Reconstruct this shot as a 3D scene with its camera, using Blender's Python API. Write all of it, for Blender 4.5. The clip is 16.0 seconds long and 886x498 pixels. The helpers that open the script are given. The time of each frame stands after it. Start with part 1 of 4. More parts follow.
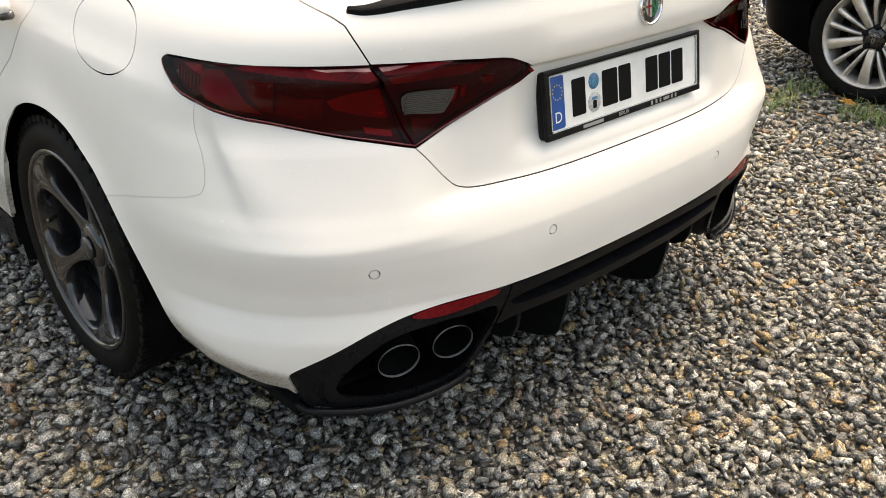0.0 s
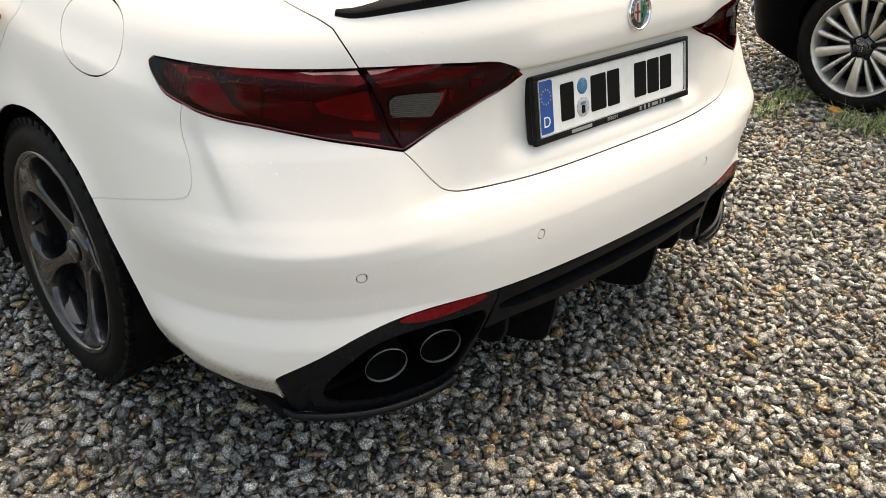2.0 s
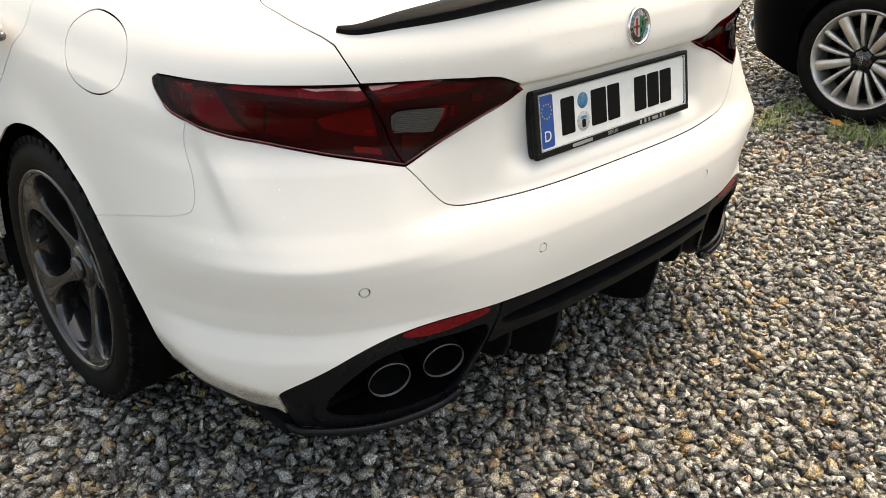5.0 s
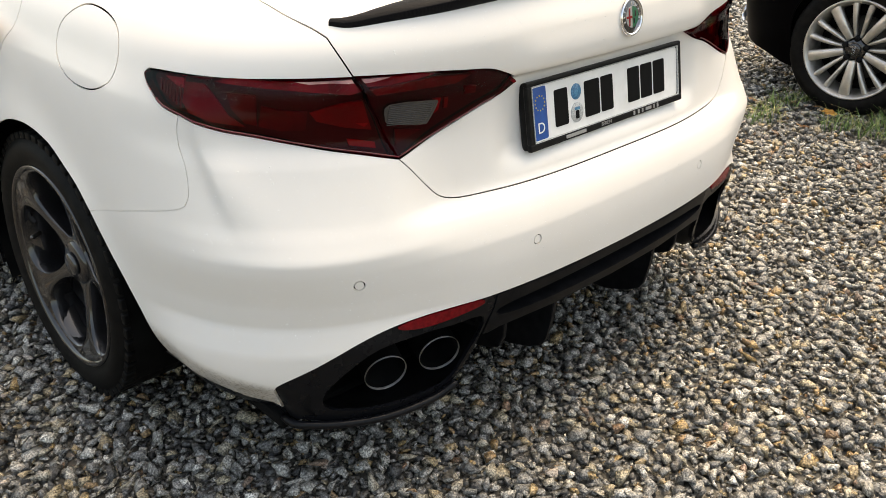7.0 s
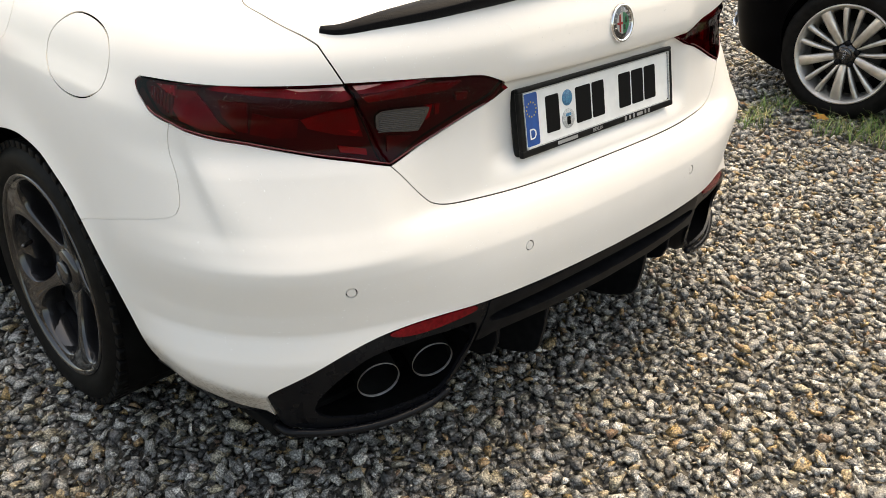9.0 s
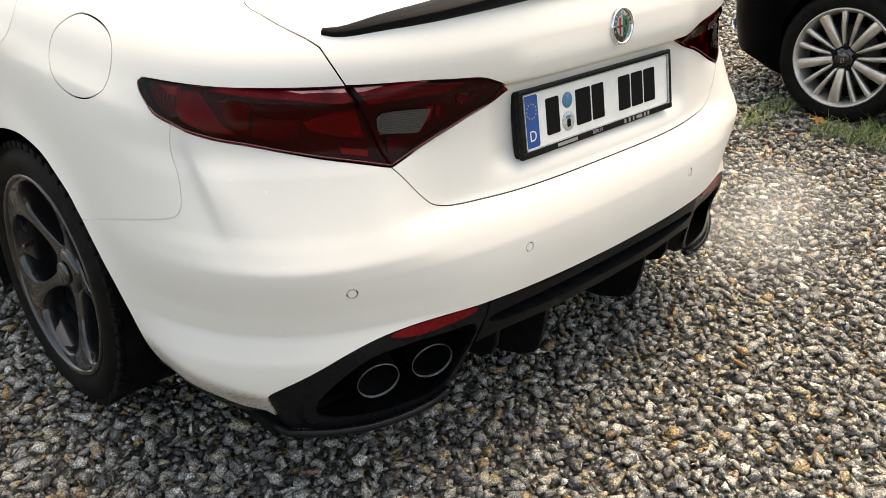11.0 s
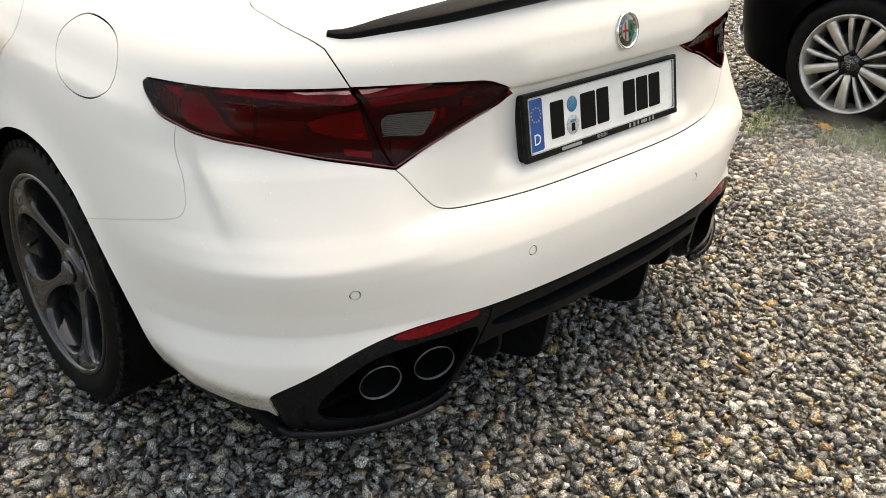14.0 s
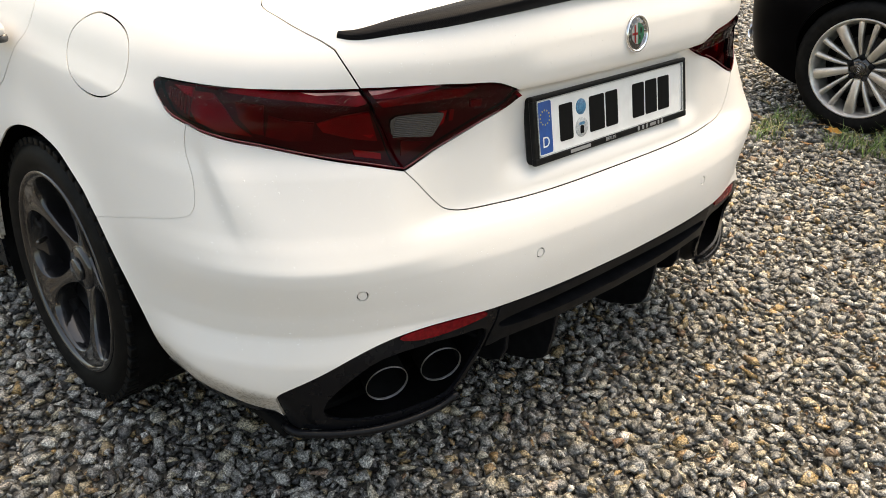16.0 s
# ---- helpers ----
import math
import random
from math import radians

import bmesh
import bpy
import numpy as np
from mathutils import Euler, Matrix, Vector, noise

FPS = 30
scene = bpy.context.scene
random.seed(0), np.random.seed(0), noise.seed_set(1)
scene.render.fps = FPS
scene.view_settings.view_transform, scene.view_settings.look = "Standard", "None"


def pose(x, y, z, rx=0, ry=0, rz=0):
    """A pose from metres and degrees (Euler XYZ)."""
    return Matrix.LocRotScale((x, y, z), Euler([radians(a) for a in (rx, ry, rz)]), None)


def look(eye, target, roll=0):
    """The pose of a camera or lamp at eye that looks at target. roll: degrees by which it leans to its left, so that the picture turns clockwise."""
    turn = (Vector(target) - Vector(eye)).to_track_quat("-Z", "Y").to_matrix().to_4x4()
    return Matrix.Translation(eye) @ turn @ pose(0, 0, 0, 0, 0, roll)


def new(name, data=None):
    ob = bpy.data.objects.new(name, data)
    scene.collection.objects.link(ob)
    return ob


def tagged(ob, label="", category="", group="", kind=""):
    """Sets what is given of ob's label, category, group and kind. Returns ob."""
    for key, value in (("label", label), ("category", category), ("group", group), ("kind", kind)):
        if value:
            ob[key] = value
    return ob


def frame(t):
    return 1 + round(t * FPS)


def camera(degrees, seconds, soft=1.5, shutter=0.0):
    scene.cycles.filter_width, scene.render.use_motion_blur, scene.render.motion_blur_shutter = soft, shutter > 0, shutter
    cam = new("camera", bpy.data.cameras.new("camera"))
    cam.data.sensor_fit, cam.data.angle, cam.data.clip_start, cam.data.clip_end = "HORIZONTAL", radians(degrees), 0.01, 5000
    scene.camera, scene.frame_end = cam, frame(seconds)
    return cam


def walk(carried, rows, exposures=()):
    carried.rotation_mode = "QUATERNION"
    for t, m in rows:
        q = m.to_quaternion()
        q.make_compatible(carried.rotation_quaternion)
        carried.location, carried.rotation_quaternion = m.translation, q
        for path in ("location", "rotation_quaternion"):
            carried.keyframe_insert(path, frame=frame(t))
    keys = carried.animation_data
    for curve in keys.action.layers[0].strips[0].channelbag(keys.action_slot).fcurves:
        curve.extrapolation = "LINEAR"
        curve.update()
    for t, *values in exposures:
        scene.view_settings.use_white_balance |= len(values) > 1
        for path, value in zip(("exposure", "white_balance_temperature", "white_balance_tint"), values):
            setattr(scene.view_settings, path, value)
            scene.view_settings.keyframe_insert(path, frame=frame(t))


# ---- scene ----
# fields of view and path: a hand-held camera that hardly leaves its place
cam = camera(54.48, 16.0, soft=0.5)


def stand(x, y, z, yaw, pitch, roll):
    """Camera pose from its place, heading (degrees from +y towards +x), pitch and lean."""
    a, b = radians(yaw), radians(pitch)
    way = Vector((math.sin(a) * math.cos(b), math.cos(a) * math.cos(b), math.sin(b)))
    return look((x, y, z), Vector((x, y, z)) + way, roll)


PATH = [
    (0.0, -1.5324, -0.9301, 1.2997, 44.268, -27.866, 1.463),
    (0.5, -1.5304, -0.9320, 1.2987, 44.576, -27.348, 2.207),
    (1.0, -1.5264, -0.9320, 1.2988, 45.093, -27.310, 2.365),
    (1.5, -1.5284, -0.9299, 1.2957, 45.165, -27.327, 2.202),
    (2.0, -1.5276, -0.9322, 1.2943, 44.976, -27.435, 2.039),
    (2.5, -1.5322, -0.9347, 1.2939, 44.954, -27.112, 1.871),
    (3.0, -1.5328, -0.9326, 1.2960, 44.973, -26.589, 1.805),
    (3.5, -1.5303, -0.9333, 1.2965, 44.782, -26.289, 1.880),
    (4.0, -1.5311, -0.9353, 1.2956, 44.641, -26.296, 1.721),
    (6.5, -1.5311, -0.9399, 1.2917, 45.017, -26.550, 1.185),
    (7.0, -1.5319, -0.9403, 1.2919, 45.080, -26.776, 1.147),
    (7.5, -1.5278, -0.9407, 1.2917, 45.202, -26.913, 1.086),
    (8.0, -1.5264, -0.9422, 1.2923, 45.347, -26.764, 1.053),
    (8.5, -1.5271, -0.9407, 1.2934, 45.474, -26.579, 1.015),
    (9.0, -1.5280, -0.9420, 1.2930, 45.499, -26.390, 1.019),
    (11.5, -1.5370, -0.9438, 1.2948, 45.600, -26.198, 1.286),
    (12.0, -1.5383, -0.9436, 1.2950, 45.510, -26.052, 1.418),
    (12.5, -1.5401, -0.9473, 1.3000, 45.491, -25.865, 1.680),
    (13.0, -1.5413, -0.9469, 1.2971, 45.436, -25.774, 1.815),
    (13.5, -1.5410, -0.9470, 1.2973, 45.372, -25.938, 1.776),
    (14.0, -1.5345, -0.9461, 1.2943, 45.291, -26.055, 1.635),
    (14.5, -1.5298, -0.9436, 1.2958, 45.357, -26.149, 1.793),
    (15.0, -1.5327, -0.9452, 1.2987, 45.322, -26.192, 1.935),
    (15.5, -1.5348, -0.9454, 1.2967, 45.190, -26.159, 2.022),
    (16.0, -1.5374, -0.9451, 1.2970, 44.823, -26.045, 1.982),
]
walk(cam, [(t, stand(*r)) for t, *r in PATH], [(0.0, 1.70, 9000, 7), (16.0, 1.70, 9000, 7)])

# ---- world, sun and exposure ----
world = bpy.data.worlds.new("overcast_sky")
scene.world = world
world.use_nodes = True
wn = world.node_tree.nodes
sky = wn.new("ShaderNodeTexSky")
sky.sky_type = "NISHITA"
sky.sun_disc = False
sky.sun_elevation, sky.sun_rotation = radians(66.2), radians(78)
sky.air_density, sky.dust_density, sky.ozone_density = 1.0, 4.0, 0.4
world.node_tree.links.new(sky.outputs[0], wn["Background"].inputs[0])
wn["Background"].inputs[1].default_value = 0.15

sun_data = bpy.data.lights.new("sun", "SUN")
sun_data.energy, sun_data.angle, sun_data.color = 0.9, radians(50), (0.98, 0.985, 1.0)
sun = new("sun", sun_data)
sun.matrix_world = look((1.9, 0.4, 4.4), (0, 0, 0))
scene.view_settings.exposure = 0.0


# ---- materials ----
def material(name, base=(0.5, 0.5, 0.5), rough=0.5, metal=0.0, coat=0.0, coat_rough=0.03, spec=0.5):
    m = bpy.data.materials.new(name)
    m.use_nodes = True
    b = m.node_tree.nodes["Principled BSDF"]
    b.inputs["Base Color"].default_value = (*base, 1)
    b.inputs["Roughness"].default_value = rough
    b.inputs["Metallic"].default_value = metal
    b.inputs["Coat Weight"].default_value = coat
    b.inputs["Coat Roughness"].default_value = coat_rough
    b.inputs["Specular IOR Level"].default_value = spec
    return m


def bsdf(m):
    return m.node_tree.nodes["Principled BSDF"]


def node(m, kind, **sets):
    n = m.node_tree.nodes.new(kind)
    for k, v in sets.items():
        n.inputs[k.replace("_", " ")].default_value = v
    return n


def wire(m, a, b):
    m.node_tree.links.new(a, b)


def ramp(m, source, stops):
    r = m.node_tree.nodes.new("ShaderNodeValToRGB")
    e = r.color_ramp.elements
    while len(e) < len(stops):
        e.new(0.5)
    for i, (p, c) in enumerate(stops):
        e[i].position = p
        e[i].color = (*c, 1) if len(c) == 3 else c
    wire(m, source, r.inputs[0])
    return r.outputs[0]


def grain(m, scale, detail=4, space="Object"):
    tc = m.node_tree.nodes.new("ShaderNodeTexCoord")
    n = node(m, "ShaderNodeTexNoise", Scale=scale, Detail=detail)
    wire(m, tc.outputs[space], n.inputs["Vector"])
    return n.outputs[0]


def bump(m, source, strength, distance=0.002):
    b = node(m, "ShaderNodeBump", Strength=strength, Distance=distance)
    wire(m, source, b.inputs["Height"])
    wire(m, b.outputs[0], bsdf(m).inputs["Normal"])


def mottled(m, scale, dark, light, lo=0.35, hi=0.65, detail=5):
    wire(m, ramp(m, grain(m, scale, detail), [(lo, dark), (hi, light)]), bsdf(m).inputs["Base Color"])


def mix_colour(m, fac, a, b):
    x = m.node_tree.nodes.new("ShaderNodeMix")
    x.data_type = "RGBA"
    for sock, val in ((x.inputs[0], fac), (x.inputs[6], a), (x.inputs[7], b)):
        if isinstance(val, (int, float)):
            sock.default_value = val
        elif isinstance(val, tuple):
            sock.default_value = (*val, 1)
        else:
            wire(m, val, sock)
    return x.outputs[2]


def maths(m, op, a, b):
    x = m.node_tree.nodes.new("ShaderNodeMath")
    x.operation = op
    for sock, val in zip(x.inputs, (a, b)):
        if isinstance(val, (int, float)):
            sock.default_value = val
        else:
            wire(m, val, sock)
    return x.outputs[0]


# pearl white paint with road film and specks thrown up behind the wheel
white_paint = material("white_paint", (0.78, 0.765, 0.735), 0.45, 0.0, 0.35, 0.06, 0.30)
film = ramp(white_paint, grain(white_paint, 3.2, 4), [(0.30, (0.735, 0.712, 0.685)), (0.75, (0.69, 0.665, 0.632))])
where = white_paint.node_tree.nodes.new("ShaderNodeNewGeometry")
axes = white_paint.node_tree.nodes.new("ShaderNodeSeparateXYZ")
wire(white_paint, where.outputs["Position"], axes.inputs[0])
low = white_paint.node_tree.nodes.new("ShaderNodeMapRange")
for i, v in ((1, 0.288), (2, 0.262), (3, 0.0), (4, 1.0)):
    low.inputs[i].default_value = v
# the spray line climbs towards the wheel
line = maths(white_paint, "SUBTRACT", axes.outputs[2], maths(white_paint, "MULTIPLY", maths(white_paint, "MINIMUM", axes.outputs[1], 0.5), 0.25))
wire(white_paint, line, low.inputs[0])
specks = ramp(white_paint, grain(white_paint, 170, 3), [(0.50, (0, 0, 0)), (0.62, (1, 1, 1))])
smear = ramp(white_paint, grain(white_paint, 14, 6), [(0.38, (0, 0, 0)), (0.66, (1, 1, 1))])
spray = maths(white_paint, "ADD", maths(white_paint, "ADD", maths(white_paint, "MULTIPLY", specks, 0.40), maths(white_paint, "MULTIPLY", smear, 0.30)), 0.34)
dirt = maths(white_paint, "MULTIPLY", low.outputs[0], spray)
wire(white_paint, mix_colour(white_paint, dirt, film, (0.24, 0.215, 0.18)), bsdf(white_paint).inputs["Base Color"])
wire(white_paint, maths(white_paint, "ADD", maths(white_paint, "MULTIPLY", grain(white_paint, 9, 5), 0.10), 0.40), bsdf(white_paint).inputs["Roughness"])
bump(white_paint, grain(white_paint, 900, 2), 0.05, 0.0004)

black_paint = material("black_paint", (0.004, 0.004, 0.004), 0.30, 0.0, 0.0, 0.03, 0.02)
mottled(black_paint, 5, (0.001, 0.001, 0.0013), (0.003, 0.003, 0.0035))
gloss_black = material("gloss_black", (0.004, 0.0045, 0.006), 0.30, 0.0, 0.0, 0.18, 0.15)
wire(gloss_black, maths(gloss_black, "ADD", maths(gloss_black, "MULTIPLY", grain(gloss_black, 30, 5), 0.35), 0.12), bsdf(gloss_black).inputs["Roughness"])
satin_black = material("satin_black", (0.006, 0.006, 0.006), 0.40, spec=0.09)
mottled(satin_black, 40, (0.0025, 0.003, 0.004), (0.007, 0.0075, 0.009))
bump(satin_black, grain(satin_black, 500, 3), 0.15, 0.0006)
# near-black with hardly any gloss, so recesses take their shade from the colour
shade_black = material("shade_black", (0.004, 0.004, 0.004), 0.9, spec=0.05)
mottled(shade_black, 12, (0.002, 0.002, 0.002), (0.007, 0.007, 0.007))
rubber = material("rubber", (0.01, 0.01, 0.01), 0.6, spec=0.10)
mottled(rubber, 35, (0.0025, 0.0025, 0.0025), (0.007, 0.0068, 0.0066))
bump(rubber, grain(rubber, 260, 4), 0.25, 0.001)
carbon = material("carbon", (0.012, 0.012, 0.013), 0.50, 0.0, 0.0, 0.05, 0.03)
weave = carbon.node_tree.nodes.new("ShaderNodeTexChecker")
weave.inputs["Scale"].default_value = 420
weave.inputs["Color1"].default_value = (0.004, 0.004, 0.005, 1)
weave.inputs["Color2"].default_value = (0.012, 0.012, 0.013, 1)
ctc = carbon.node_tree.nodes.new("ShaderNodeTexCoord")
wire(carbon, ctc.outputs["Object"], weave.inputs["Vector"])
wire(carbon, weave.outputs[0], bsdf(carbon).inputs["Base Color"])
bump(carbon, grain(carbon, 220, 3), 0.5, 0.002)
chrome = material("chrome", (0.75, 0.75, 0.76), 0.12, 1.0)
bright_steel = material("bright_steel", (0.42, 0.41, 0.40), 0.35, 0.7)
mottled(bright_steel, 60, (0.32, 0.31, 0.30), (0.50, 0.49, 0.48))
wire(chrome, maths(chrome, "ADD", maths(chrome, "MULTIPLY", grain(chrome, 60, 4), 0.2), 0.04), bsdf(chrome).inputs["Roughness"])
steel_dark = material("steel_dark", (0.16, 0.155, 0.15), 0.35, 1.0)
mottled(steel_dark, 50, (0.08, 0.075, 0.07), (0.25, 0.24, 0.23))
alloy_dark = material("alloy_dark", (0.025, 0.025, 0.027), 0.16, 0.35, 0.80, 0.03)
mottled(alloy_dark, 22, (0.011, 0.011, 0.0125), (0.021, 0.0205, 0.022))
alloy_silver = material("alloy_silver", (0.55, 0.53, 0.50), 0.38, 0.75, 0.3, 0.1)
mottled(alloy_silver, 16, (0.42, 0.40, 0.37), (0.62, 0.60, 0.57))
brake_iron = material("brake_iron", (0.06, 0.055, 0.05), 0.6, 0.8)
plate_white = material("plate_white", (0.74, 0.74, 0.73), 0.30)
mottled(plate_white, 30, (0.70, 0.70, 0.69), (0.77, 0.77, 0.76))
plate_blue = material("plate_blue", (0.010, 0.055, 0.30), 0.32)
mottled(plate_blue, 40, (0.003, 0.055, 0.24), (0.005, 0.075, 0.30))
ink_black = material("ink_black", (0.006, 0.006, 0.006), 0.5, spec=0.06)
holder_black = material("holder_black", (0.006, 0.006, 0.006), 0.42, spec=0.12)
mottled(holder_black, 50, (0.004, 0.004, 0.004), (0.009, 0.009, 0.009))
star_yellow = material("star_yellow", (0.70, 0.50, 0.05), 0.4)
seal_blue = material("seal_blue", (0.03, 0.16, 0.30), 0.4)
mottled(seal_blue, 260, (0.015, 0.10, 0.22), (0.06, 0.24, 0.38))
seal_silver = material("seal_silver", (0.42, 0.43, 0.43), 0.4)
mottled(seal_silver, 300, (0.28, 0.29, 0.29), (0.55, 0.56, 0.56))
badge_red = material("badge_red", (0.22, 0.015, 0.02), 0.2, 0, 1)
badge_green = material("badge_green", (0.015, 0.11, 0.06), 0.2, 0, 1)
badge_white = material("badge_white", (0.30, 0.30, 0.295), 0.2, 0, 1)
badge_dark = material("badge_dark", (0.012, 0.014, 0.016), 0.2, 0, 1)
reflector_red = material("reflector_red", (0.20, 0.006, 0.008), 0.22, 0, 0.0, 0.03, 0.2)
mottled(reflector_red, 120, (0.085, 0.002, 0.004), (0.14, 0.003, 0.006))
lamp_back = material("lamp_back", (0.07, 0.010, 0.016), 0.5)
lamp_red = material("lamp_red", (0.62, 0.05, 0.05), 0.35)
mottled(lamp_red, 14, (0.22, 0.018, 0.028), (0.42, 0.04, 0.055))
# pink that stands in for sky reflected along the lens's upper edge
sheen_pink = material("sheen_pink", (0.62, 0.30, 0.32), 0.4)
mottled(sheen_pink, 25, (0.40, 0.16, 0.19), (0.80, 0.42, 0.44))
lamp_dull = material("lamp_dull", (0.17, 0.02, 0.028), 0.4)
mottled(lamp_dull, 18, (0.11, 0.013, 0.02), (0.21, 0.024, 0.034))
edge_red = material("edge_red", (0.11, 0.004, 0.012), 0.35, 0, 0.1)
lamp_rib = material("lamp_rib", (0.045, 0.045, 0.048), 0.25, 0.2, 0.3)
lamp_bright = material("lamp_bright", (0.62, 0.12, 0.12), 0.25)
lamp_clear = material("lamp_clear", (0.02, 0.02, 0.022), 0.2, 0.3, 1)
grey_glass = material("grey_glass", (0.010, 0.012, 0.013), 0.04, 0, 1, 0.02)


def lens_material(name, tint, ior=1.5):
    m = bpy.data.materials.new(name)
    m.use_nodes = True
    nt = m.node_tree
    nt.nodes.remove(nt.nodes["Principled BSDF"])
    clear = nt.nodes.new("ShaderNodeBsdfTransparent")
    clear.inputs[0].default_value = (*tint, 1)
    shine = nt.nodes.new("ShaderNodeBsdfGlossy")
    shine.inputs["Roughness"].default_value = 0.06
    fres = nt.nodes.new("ShaderNodeFresnel")
    fres.inputs[0].default_value = ior
    mix = nt.nodes.new("ShaderNodeMixShader")
    nt.links.new(fres.outputs[0], mix.inputs[0])
    nt.links.new(clear.outputs[0], mix.inputs[1])
    nt.links.new(shine.outputs[0], mix.inputs[2])
    nt.links.new(mix.outputs[0], nt.nodes["Material Output"].inputs[0])
    return m


red_lens = lens_material("red_lens", (0.52, 0.020, 0.080), 1.24)
water_bead = lens_material("water_bead", (1.0, 1.0, 1.0))

# opaque white paints the glint of the small water beads
glint_bead = material("glint_bead", (0.86, 0.86, 0.85), 0.08, spec=0.6)

# crushed stone: colour per stone, crystals and stains on each
stone = material("crushed_stone", (0.3, 0.29, 0.27), 0.42)
geo = stone.node_tree.nodes.new("ShaderNodeNewGeometry")
per_stone = ramp(stone, geo.outputs["Random Per Island"], [
    (0.0, (0.055, 0.056, 0.058)), (0.15, (0.20, 0.198, 0.192)), (0.32, (0.38, 0.375, 0.355)), (0.48, (0.19, 0.187, 0.176)),
    (0.66, (0.48, 0.47, 0.44)), (0.82, (0.42, 0.37, 0.27)), (0.90, (0.40, 0.27, 0.12)), (0.935, (0.25, 0.15, 0.10)), (0.955, (0.70, 0.68, 0.63))])
crystals = ramp(stone, grain(stone, 250, 6), [(0.36, (0.24, 0.24, 0.245)), (0.50, (0.63, 0.63, 0.63)), (0.63, (1.20, 1.20, 1.19))])
spot = stone.node_tree.nodes.new("ShaderNodeMix")
spot.data_type, spot.blend_type = "RGBA", "MULTIPLY"
spot.inputs[0].default_value = 1.0
wire(stone, per_stone, spot.inputs[6])
wire(stone, crystals, spot.inputs[7])
rust = ramp(stone, grain(stone, 30, 4), [(0.58, (0, 0, 0)), (0.72, (1, 1, 1))])
wire(stone, mix_colour(stone, maths(stone, "MULTIPLY", rust, 0.14), spot.outputs[2], (0.30, 0.20, 0.10)), bsdf(stone).inputs["Base Color"])
wire(stone, maths(stone, "ADD", maths(stone, "MULTIPLY", grain(stone, 70, 4), 0.5), 0.08), bsdf(stone).inputs["Roughness"])
bump(stone, grain(stone, 150, 7), 1.0, 0.006)

# bed darkened so its colour carries the shade between the stones
soil = material("gravel_bed", (0.10, 0.095, 0.085), 0.8)
cells = node(soil, "ShaderNodeTexVoronoi", Scale=48.0)
stc = soil.node_tree.nodes.new("ShaderNodeTexCoord")
wire(soil, stc.outputs["Object"], cells.inputs["Vector"])
grey = ramp(soil, cells.outputs["Color"], [(0.1, (0.02, 0.019, 0.018)), (0.5, (0.06, 0.058, 0.052)), (0.9, (0.20, 0.19, 0.17))])
wire(soil, mix_colour(soil, ramp(soil, grain(soil, 1.2, 5), [(0.4, (0, 0, 0)), (0.7, (0.4, 0.4, 0.4))]), grey, (0.10, 0.085, 0.06)), bsdf(soil).inputs["Base Color"])
bump(soil, cells.outputs["Distance"], 1.0, 0.012)

blade_green = material("grass_blade", (0.09, 0.15, 0.03), 0.5)
bgeo = blade_green.node_tree.nodes.new("ShaderNodeNewGeometry")
wire(blade_green, ramp(blade_green, bgeo.outputs["Random Per Island"], [(0.0, (0.05, 0.105, 0.022)), (0.45, (0.10, 0.185, 0.04)), (0.75, (0.19, 0.26, 0.075)), (0.88, (0.30, 0.26, 0.11)), (0.97, (0.42, 0.36, 0.20))]), bsdf(blade_green).inputs["Base Color"])
leaf_dry = material("dry_leaf", (0.50, 0.25, 0.05), 0.6)
mottled(leaf_dry, 60, (0.40, 0.17, 0.03), (0.62, 0.36, 0.08))
leaf_brown = material("brown_leaf", (0.28, 0.15, 0.06), 0.6)
mottled(leaf_brown, 60, (0.20, 0.10, 0.04), (0.36, 0.21, 0.10))


def haze_material():
    """Thin exhaust haze: white, patchy, fading out towards the sheet's edge."""
    m = bpy.data.materials.new("exhaust_haze")
    m.use_nodes = True
    nt = m.node_tree
    nt.nodes.remove(nt.nodes["Principled BSDF"])
    clear = nt.nodes.new("ShaderNodeBsdfTransparent")
    white = nt.nodes.new("ShaderNodeBsdfDiffuse")
    white.inputs[0].default_value = (0.82, 0.84, 0.86, 1)
    tc = nt.nodes.new("ShaderNodeTexCoord")
    ball = nt.nodes.new("ShaderNodeTexGradient")
    ball.gradient_type = "SPHERICAL"
    nt.links.new(tc.outputs["Object"], ball.inputs[0])
    n = node(m, "ShaderNodeTexNoise", Scale=1.7, Detail=2)
    nt.links.new(tc.outputs["Object"], n.inputs["Vector"])
    patch = ramp(m, n.outputs[0], [(0.30, (0.15, 0.15, 0.15)), (0.68, (1, 1, 1))])
    a = maths(m, "MULTIPLY", maths(m, "MULTIPLY", maths(m, "POWER", ball.outputs["Fac"], 1.3), patch), 0.19)
    mix = nt.nodes.new("ShaderNodeMixShader")
    nt.links.new(a, mix.inputs[0])
    nt.links.new(clear.outputs[0], mix.inputs[1])
    nt.links.new(white.outputs[0], mix.inputs[2])
    nt.links.new(mix.outputs[0], nt.nodes["Material Output"].inputs[0])
    return m


haze = haze_material()


# ---- building helpers ----
def part(name, bm, mat, parent=None, label="", smooth=True, kind=""):
    """Links a bmesh as one mesh object under a thing or part."""
    me = bpy.data.meshes.new(name)
    bm.normal_update()
    bm.to_mesh(me)
    bm.free()
    return part_mesh(name, me, mat, parent, label, smooth, kind)


def part_mesh(name, me, mat, parent=None, label="", smooth=True, kind=""):
    for p in me.polygons:
        p.use_smooth = smooth
    for m in mat if isinstance(mat, (list, tuple)) else [mat]:
        me.materials.append(m)
    ob = new(name, me)
    if parent:
        ob.parent = parent
    return tagged(ob, label, kind=kind)


